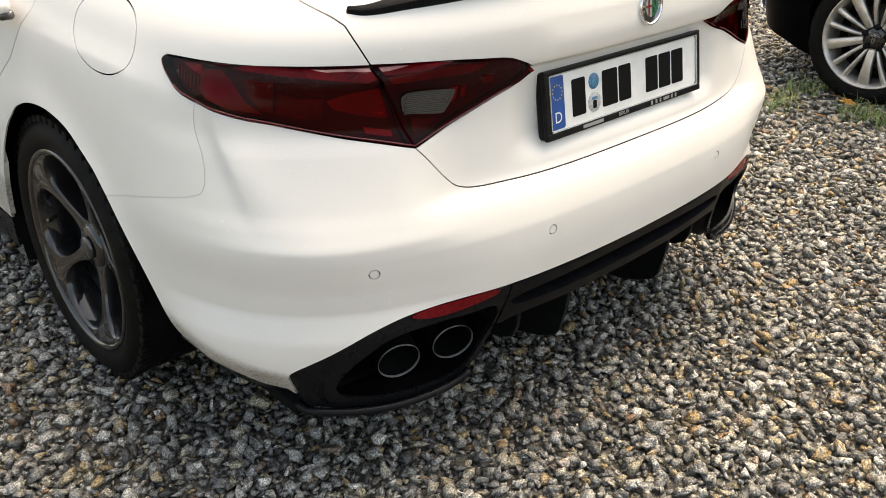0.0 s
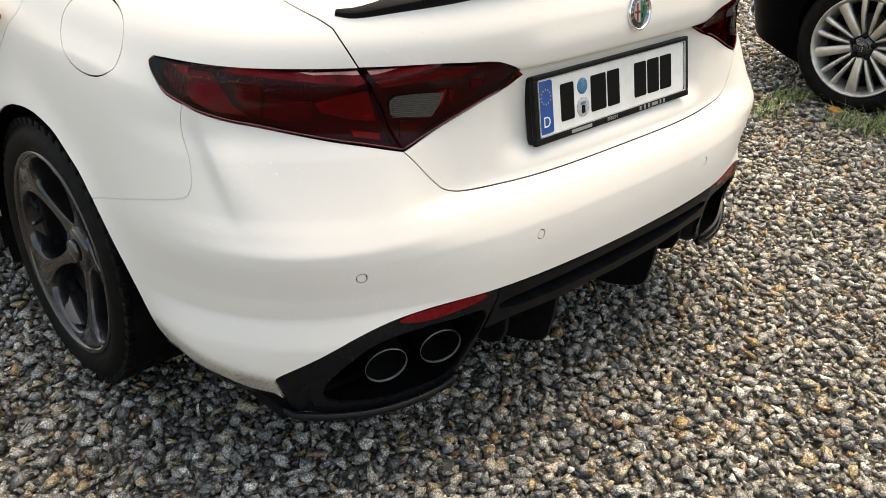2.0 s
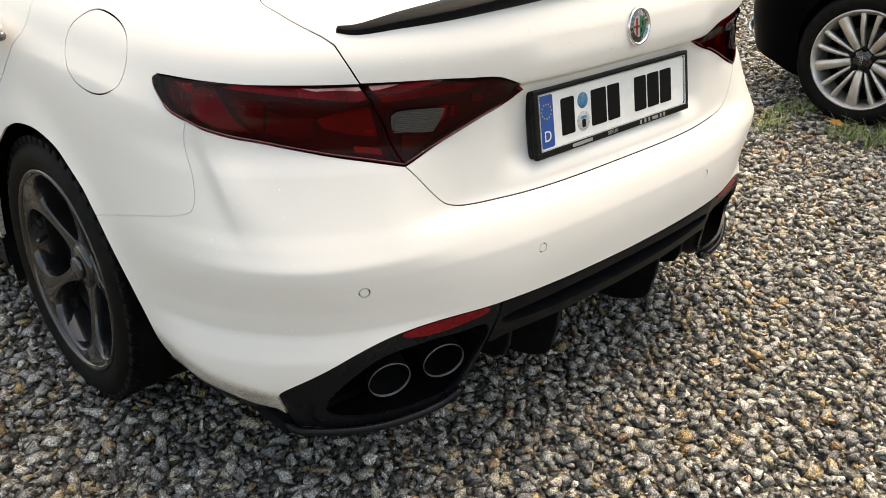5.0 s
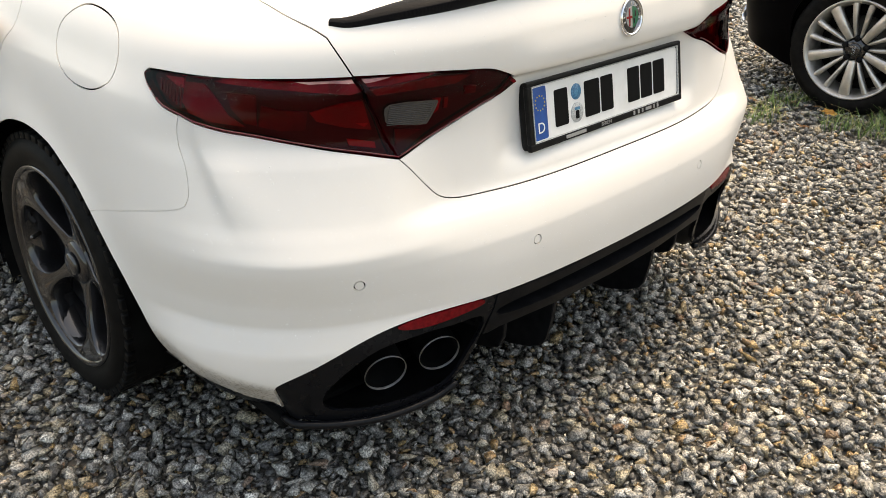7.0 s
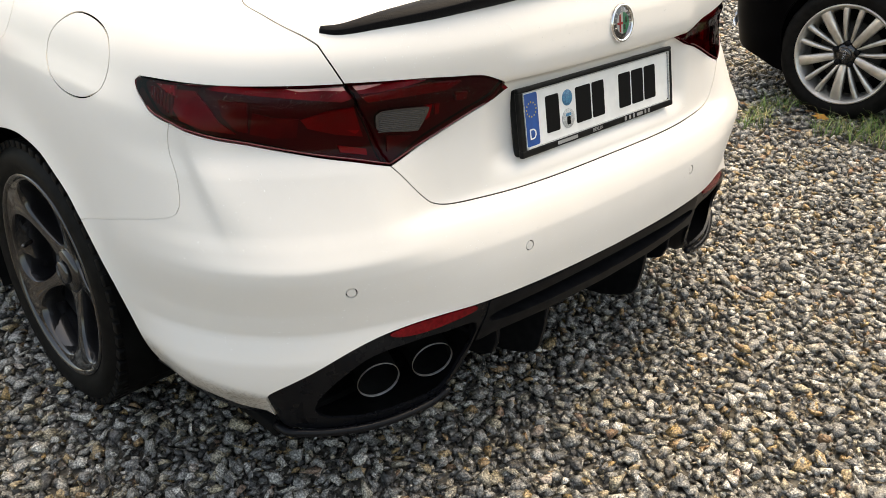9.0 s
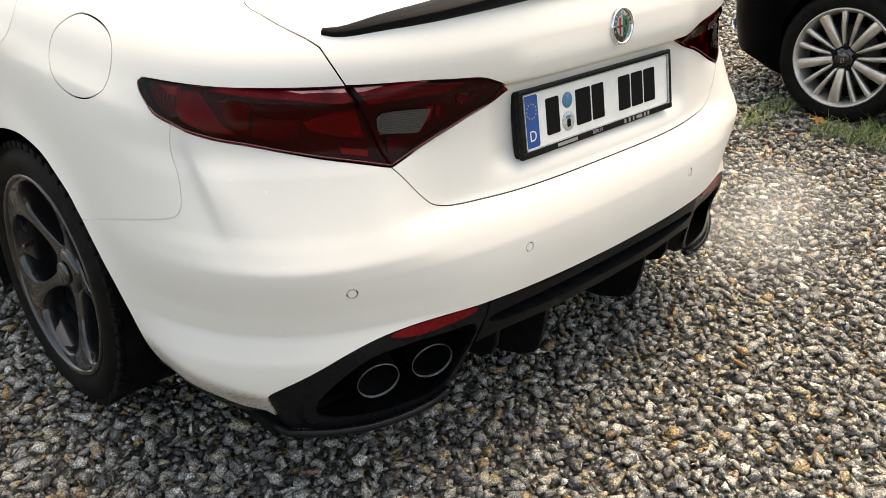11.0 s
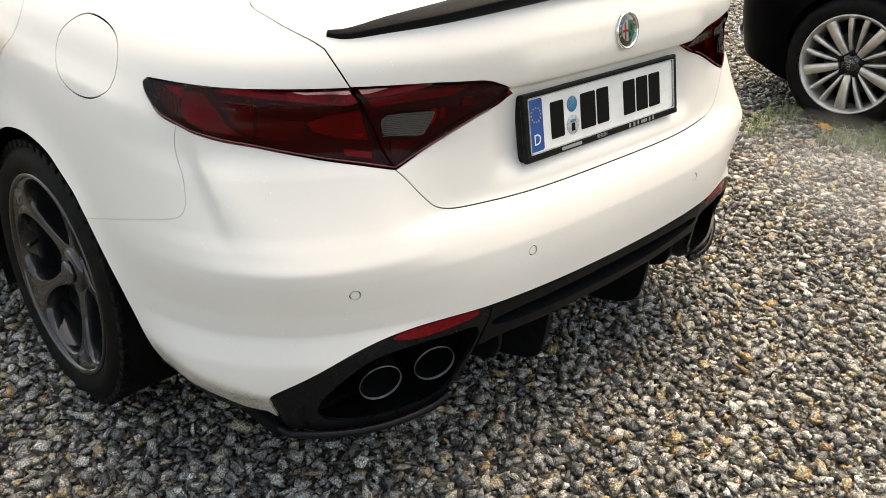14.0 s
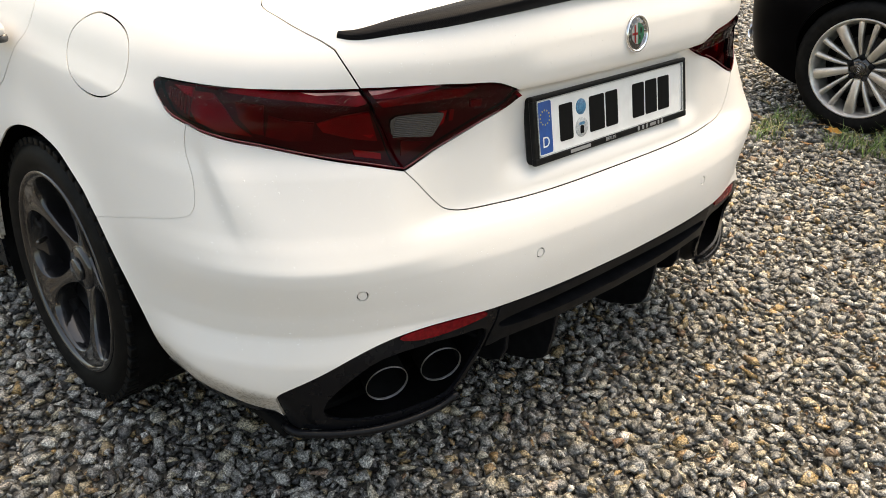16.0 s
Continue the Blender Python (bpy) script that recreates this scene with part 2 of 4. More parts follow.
def raw(name, verts, faces, mat, parent=None, label="", smooth=False, kind=""):
    me = bpy.data.meshes.new(name)
    me.from_pydata([tuple(v) for v in verts], [], [tuple(f) for f in faces])
    return part_mesh(name, me, mat, parent, label, smooth, kind)


def block(bm, x0, y0, z0, x1, y1, z1, bevel=0.0, m=None):
    """A bevelled box added to bm."""
    made = bmesh.ops.create_cube(bm, size=1.0)["verts"]
    for v in made:
        v.co = Vector((x0 + (v.co.x + .5) * (x1 - x0), y0 + (v.co.y + .5) * (y1 - y0), z0 + (v.co.z + .5) * (z1 - z0)))
    if m:
        bmesh.ops.transform(bm, matrix=m, verts=made)
    if bevel:
        edges = list({e for v in made for e in v.link_edges})
        bmesh.ops.bevel(bm, geom=edges, offset=bevel, segments=2, affect="EDGES", profile=0.5)
    return bm


def lathe(bm, outline, m, steps=64, closed=False):
    """Turns an outline of (radius, along) about the local z axis of m."""
    rings = []
    for r, h in outline:
        rings.append([bm.verts.new(m @ Vector((r * math.cos(a), r * math.sin(a), h))) for a in (2 * math.pi * i / steps for i in range(steps))])
    pairs = list(zip(rings, rings[1:])) + ([(rings[-1], rings[0])] if closed else [])
    for a, b in pairs:
        for i in range(steps):
            j = (i + 1) % steps
            bm.faces.new((a[i], a[j], b[j], b[i]))
    return bm


def glide(points, n=6, closed=False):
    """A smooth line through points (Catmull-Rom)."""
    p = [Vector(q) for q in points]
    out = []
    count = len(p) if closed else len(p) - 1
    for i in range(count):
        a = p[i - 1] if (i or closed) else p[0] * 2 - p[1]
        b, c = p[i], p[(i + 1) % len(p)]
        d = p[(i + 2) % len(p)] if (closed or i + 2 < len(p)) else c * 2 - b
        for k in range(n):
            t = k / n
            out.append(0.5 * ((2 * b) + (c - a) * t + (2 * a - 5 * b + 4 * c - d) * t * t + (3 * b - a - 3 * c + d) * t ** 3))
    if not closed:
        out.append(p[-1])
    return [tuple(q) for q in out]


def tube(bm, line, radius, sides=6):
    """A round bar along a line of 3D points."""
    rings = []
    pts = [Vector(q) for q in line]
    for i, q in enumerate(pts):
        d = (pts[min(i + 1, len(pts) - 1)] - pts[max(i - 1, 0)]).normalized()
        s = d.cross(Vector((0, 0, 1)))
        s = (s if s.length > 1e-3 else d.cross(Vector((1, 0, 0)))).normalized()
        t = s.cross(d)
        rings.append([bm.verts.new(q + radius * (math.cos(a) * s + math.sin(a) * t)) for a in (2 * math.pi * k / sides for k in range(sides))])
    for a, b in zip(rings, rings[1:]):
        for k in range(sides):
            j = (k + 1) % sides
            bm.faces.new((a[k], a[j], b[j], b[k]))
    bm.faces.new(rings[0][::-1])
    bm.faces.new(rings[-1])
    return bm


# ---- the saloon's skin: u runs round the tail (0 at the middle), v up the body and over the boot ----
_th = np.linspace(0, math.pi / 2, 4001)
_AX = np.sin(_th) ** (2 / 2.9)
_AY = 1 - np.cos(_th) ** (2 / 2.25)
_ARC = np.concatenate([[0], np.cumsum(np.hypot(np.diff(_AX) * 0.92, np.diff(_AY) * 0.50))])
ROUND = _ARC[-1]
# rows: v, height, tail's place, half width, depth of the corner
PROFILE = np.array([
    (.02, .02, .130, .890, .49), (.14, .14, .085, .900, .49), (.20, .20, .062, .908, .49), (.30, .30, .040, .916, .485),
    (.38, .38, .020, .921, .485), (.46, .46, .009, .925, .485), (.52, .52, .005, .927, .49), (.562, .562, .007, .928, .49),
    (.585, .585, .013, .928, .49), (.62, .62, .028, .926, .49), (.655, .655, .062, .923, .50), (.70, .70, .072, .918, .50),
    (.78, .78, .082, .908, .50), (.84, .84, .082, .895, .50), (.862, .858, .076, .886, .50), (.885, .875, .068, .877, .50),
    (.94, .93, .060, .850, .50), (1.0, .985, .078, .800, .50), (1.03, 1.005, .098, .760, .50), (1.08, 1.022, .145, .700, .48)])
PROFILE = np.concatenate([PROFILE, np.array([(1.20, 1.045, .255, .600, .46), (1.45, 1.075, .500, .450, .42), (2.0, 1.10, 1.0, .03, .30)])])


def monotone(x, xk, yk):
    h = np.diff(xk)
    d = np.diff(yk) / h
    m = np.zeros(len(xk))
    for i in range(1, len(xk) - 1):
        if d[i - 1] * d[i] > 0:
            w1, w2 = 2 * h[i] + h[i - 1], h[i] + 2 * h[i - 1]
            m[i] = (w1 + w2) / (w1 / d[i - 1] + w2 / d[i])
    m[0], m[-1] = d[0], d[-1]
    i = np.clip(np.searchsorted(xk, x) - 1, 0, len(h) - 1)
    t = (x - xk[i]) / h[i]
    return yk[i] * (1 + 2 * t) * (1 - t) ** 2 + h[i] * m[i] * t * (1 - t) ** 2 + yk[i + 1] * t * t * (3 - 2 * t) + h[i] * m[i + 1] * t * t * (t - 1)


def step01(x, a, b):
    t = np.clip((x - a) / (b - a), 0, 1)
    return t * t * (3 - 2 * t)


def skin_plain(u, v, detail=False, recess=1.0):
    u, v = np.asarray(u, float), np.asarray(v, float)
    a = np.abs(u)
    z, yr, w, b = [monotone(v, PROFILE[:, 0], PROFILE[:, i]) for i in (1, 2, 3, 4)]
    if detail:
        # evener slope beside the boot lid
        even = sum(np.interp(v + o, [.54, .590, .80], [.006, .007, .083]) for o in (-.006, 0, .006)) / 3
        k = step01(a, .46, .64) * step01(v, .535, .60) * (1 - step01(v, .74, .80))
        yr = yr + (even - yr) * k
        # the crease dies away towards the wheel
        calm = sum(np.interp(v + o, [.30, .38, .46, .52, .585, .66, .74, .82], [.040, .020, .010, .008, .019, .047, .070, .082]) for o in (-.03, -.015, 0, .015, .03)) / 5
        k = step01(a, .98, 1.20) * step01(v, .33, .40) * (1 - step01(v, .72, .80))
        yr = yr + (calm - yr) * k
        # recess for the plate under the boot's lip, with its overhang
        dip = 0.024 * step01(v, .665, .72) * (1 - step01(v, .846, .868)) - 0.008 * step01(v, .850, .876) * (1 - step01(v, .90, .95))
        yr = yr + recess * dip * (1 - step01(a, .285, .385))
        # flat face, then a hollow and flare above the tail pipes
        face = sum(np.interp(v + o, [.10, .26, .33, .40, .452, .50, .57], [.020, .024, .020, .009, -.009, -.0080, 0.0]) for o in (-.004, 0, .004)) / 3
        out = face * step01(a, .40, .64) * (1 - step01(a, 1.0, 1.22))
        # under-turned edge at the bumper's foot
        out = out - .45 * .008 * np.log1p(np.exp(np.clip((.327 + .24 * (a - .85) - v) / .008, -30, 14))) * step01(a, .80, .86) * (1 - step01(a, 1.06, 1.18))
        # upright ridge below the lamp's outer end
        off = a - (.885 + .27 * (v - .64))
        out = out + 0.0080 * np.exp(-(off / np.where(off > 0, .021, .060)) ** 2) * step01(v, .61, .73) * (1 - step01(v, .84, .88))
        # the crease stands proud where it rounds the corner
        out = out + 0.013 * np.exp(-((a - .80) / .17) ** 2) * np.exp(-np.sqrt((v - .590) ** 2 + .004 ** 2) / np.where(v < .59, .16, .08))
        # lip round the wheel opening
        rr = np.hypot((a - 1.61), (v - .318))
        out = out + 0.012 * np.exp(-((rr - .36) / .055) ** 2) * step01(a, 1.05, 1.2)
        w, yr = w + out, yr - out
    X, Y = np.interp(np.minimum(a, ROUND), _ARC, _AX), np.interp(np.minimum(a, ROUND), _ARC, _AY)
    return np.stack([np.sign(u) * w * X, yr + b * Y + np.maximum(a - ROUND, 0), z], -1)


def skin(u, v):
    return skin_plain(u, v, True)


def lamp_skin(u, v):
    return skin_plain(u, v, True, 0.0)


def lens_skin(u, v):
    """The lamp's cover: the skin with a flattened upper edge that leans back."""
    a = np.abs(np.asarray(u, float))
    start = .904 - .030 * step01(a, 1.0, .74) + .028 * step01(a, .66, .52)
    back = .85 * np.clip(np.asarray(v, float) - start, 0, .05)
    q = lamp_skin(u, v)
    n = np.stack([np.sign(u) * step01(a, .5, 1.05), -(1 - .8 * step01(a, .5, 1.05)), np.zeros_like(a)], -1)
    return q - n * back[..., None]


def normals_of(fn, u, v):
    h = 1.5e-3
    du, dv = fn(u + h, v) - fn(u - h, v), fn(u, v + h) - fn(u, v - h)
    n = np.cross(du, dv)
    return n / np.maximum(np.linalg.norm(n, axis=-1, keepdims=True), 1e-9)


def inside(pts, poly):
    x, y = pts[:, 0], pts[:, 1]
    px, py = poly[:, 0], poly[:, 1]
    qx, qy = np.roll(px, -1), np.roll(py, -1)
    hit = np.zeros(len(pts), bool)
    for i in range(len(poly)):
        if py[i] == qy[i]:
            continue
        c = ((py[i] > y) != (qy[i] > y)) & (x < (qx[i] - px[i]) * (y - py[i]) / (qy[i] - py[i]) + px[i])
        hit ^= c
    return hit


def area2(poly):
    x, y = poly[:, 0], poly[:, 1]
    return np.sum(x * np.roll(y, -1) - np.roll(x, -1) * y) / 2


def inset(poly, d):
    """A polygon moved inwards by d."""
    poly = np.asarray(poly, float)
    if area2(poly) < 0:
        poly = poly[::-1]
    if not d:
        return poly
    a, b = poly - np.roll(poly, 1, 0), np.roll(poly, -1, 0) - poly
    def unit(e):
        return e / np.maximum(np.linalg.norm(e, axis=1, keepdims=True), 1e-9)
    a, b = unit(a), unit(b)
    na, nb = np.stack([-a[:, 1], a[:, 0]], 1), np.stack([-b[:, 1], b[:, 0]], 1)
    n = unit(na + nb)
    k = np.clip((n * na).sum(1), 0.5, 1)
    return poly + n * (d / k)[:, None]


def panel_mesh(name, outline, fn=None, holes=(), off=0.0, step=0.012, gap=0.0015, depth=0.012, place=None):
    """A sheet cut to the outline on the skin, with edges turned inwards. Returns its mesh."""
    from mathutils.geometry import delaunay_2d_cdt
    fn = fn or skin
    rings = [inset(outline, gap)] + [inset(h, -gap) for h in holes]
    lo, hi = rings[0].min(0), rings[0].max(0)
    gu, gv = np.meshgrid(np.arange(lo[0] + step / 2, hi[0], step), np.arange(lo[1] + step / 2, hi[1], step))
    gu = gu + (np.arange(gu.shape[0]) % 2)[:, None] * step / 2
    grid = np.stack([gu.ravel(), gv.ravel()], 1)
    keep = inside(grid, rings[0])
    for h in rings[1:]:
        keep &= ~inside(grid, h)
    grid = grid[keep]
    edge_pts = np.concatenate(rings)
    seg = np.concatenate([np.stack([r, np.roll(r, -1, 0)], 1) for r in rings])
    near = np.zeros(len(grid), bool)
    for a, b in seg:
        d = b - a
        t = np.clip(((grid - a) @ d) / max(d @ d, 1e-12), 0, 1)
        near |= np.hypot(*(grid - a - t[:, None] * d).T) < step * 0.35
    grid = grid[~near]
    pts = np.concatenate([edge_pts, grid])
    edges, base = [], 0
    for r in rings:
        edges += [(base + i, base + (i + 1) % len(r)) for i in range(len(r))]
        base += len(r)
    vs, _, fs, *_ = delaunay_2d_cdt([Vector(q) for q in pts], edges, [], 0, 1e-6)
    uv = np.array([tuple(q) for q in vs])
    tri = np.array([tuple(f) for f in fs])
    mid = uv[tri].mean(1)
    keep = inside(mid, rings[0])
    for h in rings[1:]:
        keep &= ~inside(mid, h)
    tri = tri[keep]
    nrm = normals_of(fn, uv[:, 0], uv[:, 1])
    pos = fn(uv[:, 0], uv[:, 1]) + off * nrm
    p0, p1, p2 = pos[tri[:, 0]], pos[tri[:, 1]], pos[tri[:, 2]]
    flip = (np.cross(p1 - p0, p2 - p0) * nrm[tri[:, 0]]).sum(1) < 0
    tri[flip] = tri[flip][:, ::-1]
    count = {}
    for t in tri:
        for i in range(3):
            k = (int(t[i]), int(t[(i + 1) % 3]))
            count[k] = 1
    rim = [k for k in count if (k[1], k[0]) not in count]
    verts, faces = [tuple(q) for q in pos], [tuple(int(i) for i in t) for t in tri]
    corner = [tuple(nrm[i]) for f in faces for i in f]
    if depth:
        slot = {}
        for k in rim:
            side = np.cross(pos[k[1]] - pos[k[0]], nrm[k[0]])
            side = side / max(np.linalg.norm(side), 1e-9)
            for i in k:
                slot.setdefault(i, []).append(side)
        low, turn = {}, {}
        for i, ss in slot.items():
            q = np.mean(ss, 0)
            turn[i] = tuple(q / max(np.linalg.norm(q), 1e-9))
            low[i] = len(verts)
            verts.append(tuple(pos[i] - depth * nrm[i]))
        for a, b in rim:
            faces.append((b, a, low[a], low[b]))
            corner += [turn[b], turn[a], turn[a], turn[b]]
    if place:
        verts = [tuple(place @ Vector(v)) for v in verts]
        corner = [tuple(place.to_3x3() @ Vector(n)) for n in corner]
    me = bpy.data.meshes.new(name)
    me.from_pydata(verts, [], faces)
    for p in me.polygons:
        p.use_smooth = True
    me.normals_split_custom_set(corner)
    return me


def panel(name, outline, mat, parent, label="", **kw):
    me = panel_mesh(name, outline, **kw)
    me.materials.append(mat)
    ob = new(name, me)
    ob.parent = parent
    return tagged(ob, label)


def mirror(line):
    return [(-a, b) for a, b in line]


def both(half):
    """A closed outline from its half at u >= 0, that starts and ends on the middle line."""
    return list(half) + [(-a, b) for a, b in half[::-1] if abs(a) > 1e-6]


# outlines on the skin, for u > 0
LAMP_TOP = glide([(1.074, .904), (1.03, .905), (.915, .905), (.82, .907), (.695, .908)], 4)
LAMP_TOP_IN = glide([(.695, .908), (.555, .905), (.48, .900), (.412, .894), (.37, .880), (.337, .862), (.318, .848)], 4)
LAMP_LOW_IN = glide([(.318, .848), (.355, .827), (.405, .812), (.48, .785), (.55, .757), (.585, .745)], 4)
LAMP_LOW = glide([(.585, .745), (.645, .759), (.705, .771), (.765, .784), (.83, .797), (.88, .805), (.93, .816), (.965, .823), (.99, .830), (1.01, .838), (1.037, .857), (1.060, .874), (1.076, .888), (1.081, .897), (1.074, .904)], 4)
DIVIDE = glide([(.585, .745), (.600, .775), (.625, .824), (.660, .872), (.695, .908)], 4)
BOOT_SIDE = glide([(.695, .908), (.735, .945), (.762, .970)], 4)[:-1] + glide([(.762, .970), (.79, .983), (.82, .994), (.885, 1.018), (.925, 1.034), (.945, 1.055), (.945, 1.10), (.90, 1.28), (.86, 1.42)], 4)
BOOT_LOW = glide([(0, .645), (.2, .645), (.31, .646), (.385, .648), (.45, .650), (.48, .654), (.503, .663), (.52, .677), (.54, .697), (.565, .725), (.585, .745)], 4)
TAIL_SEAM = glide([(.972, .825), (.973, .80), (.967, .745), (.969, .708), (.977, .684), (1.002, .667), (1.11, .640), (1.21, .613), (1.315, .585)], 4)
ARCH_BACK = glide([(1.315, .585), (1.260, .513), (1.198, .436), (1.138, .375), (1.095, .338)], 4)
TAIL_LOW = glide([(1.095, .338), (1.03, .315), (.95, .294), (.905, .277), (.835, .267)], 4)
TAIL_INNER = [(.835, .267), (.846, .295)] + glide([(.852, .325), (.840, .342), (.775, .378), (.715, .409), (.65, .431), (.58, .442), (.51, .446), (.445, .446), (.3, .445), (.15, .443), (0, .441)], 4)
ARCH_TOP = glide([(1.315, .585), (1.355, .625), (1.40, .656), (1.455, .680), (1.54, .692), (1.62, .686), (1.685, .670), (1.75, .642), (1.82, .600), (1.90, .530), (1.955, .46)], 4)
DOOR_EDGE = glide([(1.955, .46), (1.975, .54), (1.93, .618), (1.81, .70), (1.70, .775), (1.64, .860), (1.635, .935), (1.68, 1.0)], 4)
ARCH_FRONT = glide([(1.955, .46), (1.985, .40), (2.00, .35), (2.01, .27)], 4)
FUEL = glide([(1.350, .968), (1.275, .966), (1.215, .950), (1.180, .920), (1.165, .885), (1.165, .850), (1.215, .826), (1.285, .821), (1.350, .836), (1.410, .875), (1.430, .915), (1.405, .947)], 7, closed=True)


def join_lines(*lines):
    out = []
    for line in lines:
        for q in line:
            if not out or math.hypot(q[0] - out[-1][0], q[1] - out[-1][1]) > 1e-5:
                out.append(q)
    if math.hypot(out[0][0] - out[-1][0], out[0][1] - out[-1][1]) < 1e-5:
        out.pop()
    return out


# ---- the white saloon ----
def empty(name, label, category, group="", m=None):
    ob = tagged(new(name), label, category, group)
    ob.empty_display_size = 0.2
    if m:
        ob.matrix_world = m
    return ob


LENGTH, AXLE, BASE = 4.64, 0.9655, 2.82
HANDLE_Y = 1.05


def front_skin(u, v):
    q = skin_plain(u, v)
    q[..., 1] = LENGTH - q[..., 1]
    q[..., 2] = np.where(q[..., 2] > 0.55, 0.55 + (q[..., 2] - 0.55) * 0.78, q[..., 2])
    return q


def oval(m, rx, ry, n=40):
    return [m @ Vector((rx * math.cos(a), ry * math.sin(a), 0)) for a in (2 * math.pi * k / n for k in range(n))]


def disc(bm, m, r, thick, bevel=0.0, n=40, squash=1.0):
    """A round plate whose face looks along m's +z."""
    prof = [(0.0001, thick), (r - bevel, thick), (r, thick - bevel), (r, 0)]
    k = Matrix.Diagonal((1, squash, 1, 1))
    return lathe(bm, prof, m @ k, n)


def tyre(bm, m, radius, rim_r, width):
    h = width / 2
    prof = [(rim_r - .004, -h * .86), (rim_r + .012, -h * .93), (rim_r + (radius - rim_r) * .45, -h), (radius - .028, -h * .96), (radius - .010, -h * .86),
            (radius - .002, -h * .70)]
    for c in (-.45, -.15, .15, .45):
        prof += [(radius, h * (c - .12)), (radius - .006, h * (c - .10)), (radius - .006, h * (c - .06)), (radius, h * (c - .04))]
    prof += [(radius - .002, h * .70), (radius - .010, h * .86), (radius - .028, h * .96), (rim_r + (radius - rim_r) * .45, h), (rim_r + .012, h * .93), (rim_r - .004, h * .86)]
    return lathe(bm, prof, m, 96)


def shoulder_blocks(bm, m, radius, width, count=56):
    """Tread blocks at the outer shoulder of a tyre."""
    h = width / 2
    for k in range(count):
        block(bm, radius - .016, -.0125, h * .62, radius + .0015, .0125, h * .90, 0.0025, m @ pose(0, 0, 0, 0, 0, 360 * k / count))
    return bm


def bar_between(bm, m, a0, r0, w0, a1, r1, w1, z0, z1, thick, n=7, crown=0.004):
    """A spoke from (angle, radius) to (angle, radius) with a crowned face; widths and face heights at both ends."""
    rows = []
    for i in range(n + 1):
        t = i / n
        s = t * t * (3 - 2 * t)
        a, r, w = a0 + (a1 - a0) * s, r0 + (r1 - r0) * t, w0 + (w1 - w0) * t
        zc = z0 + (z1 - z0) * t + 0.010 * math.sin(math.pi * t)
        c, d = Vector((math.cos(a), math.sin(a), 0)), Vector((-math.sin(a), math.cos(a), 0))
        rows.append([bm.verts.new(m @ (c * r + d * (w * x) + Vector((0, 0, zc + zz)))) for x, zz in ((-.5, -thick), (-.5, -.006), (-.36, 0), (0, crown), (.36, 0), (.5, -.006), (.5, -thick))])
    for p, q in zip(rows, rows[1:]):
        for i in range(6):
            bm.faces.new((p[i], q[i], q[i + 1], p[i + 1]))
        bm.faces.new((p[6], q[6], q[0], p[0]))
    return bm


def barrel(bm, m, r, half, lip=.012):
    prof = [(r - .030, -half), (r, -half), (r, half - .004), (r - .002, half), (r - lip * .6, half + .001), (r - lip, half - .006), (r - .022, half - .020), (r - .030, half - .06), (r - .036, -half + .02)]
    return lathe(bm, prof, m, 96)


def ring_uv(c, r, n=20):
    return [(c[0] + r * math.cos(2 * math.pi * k / n), c[1] + r * math.sin(2 * math.pi * k / n)) for k in range(n)]


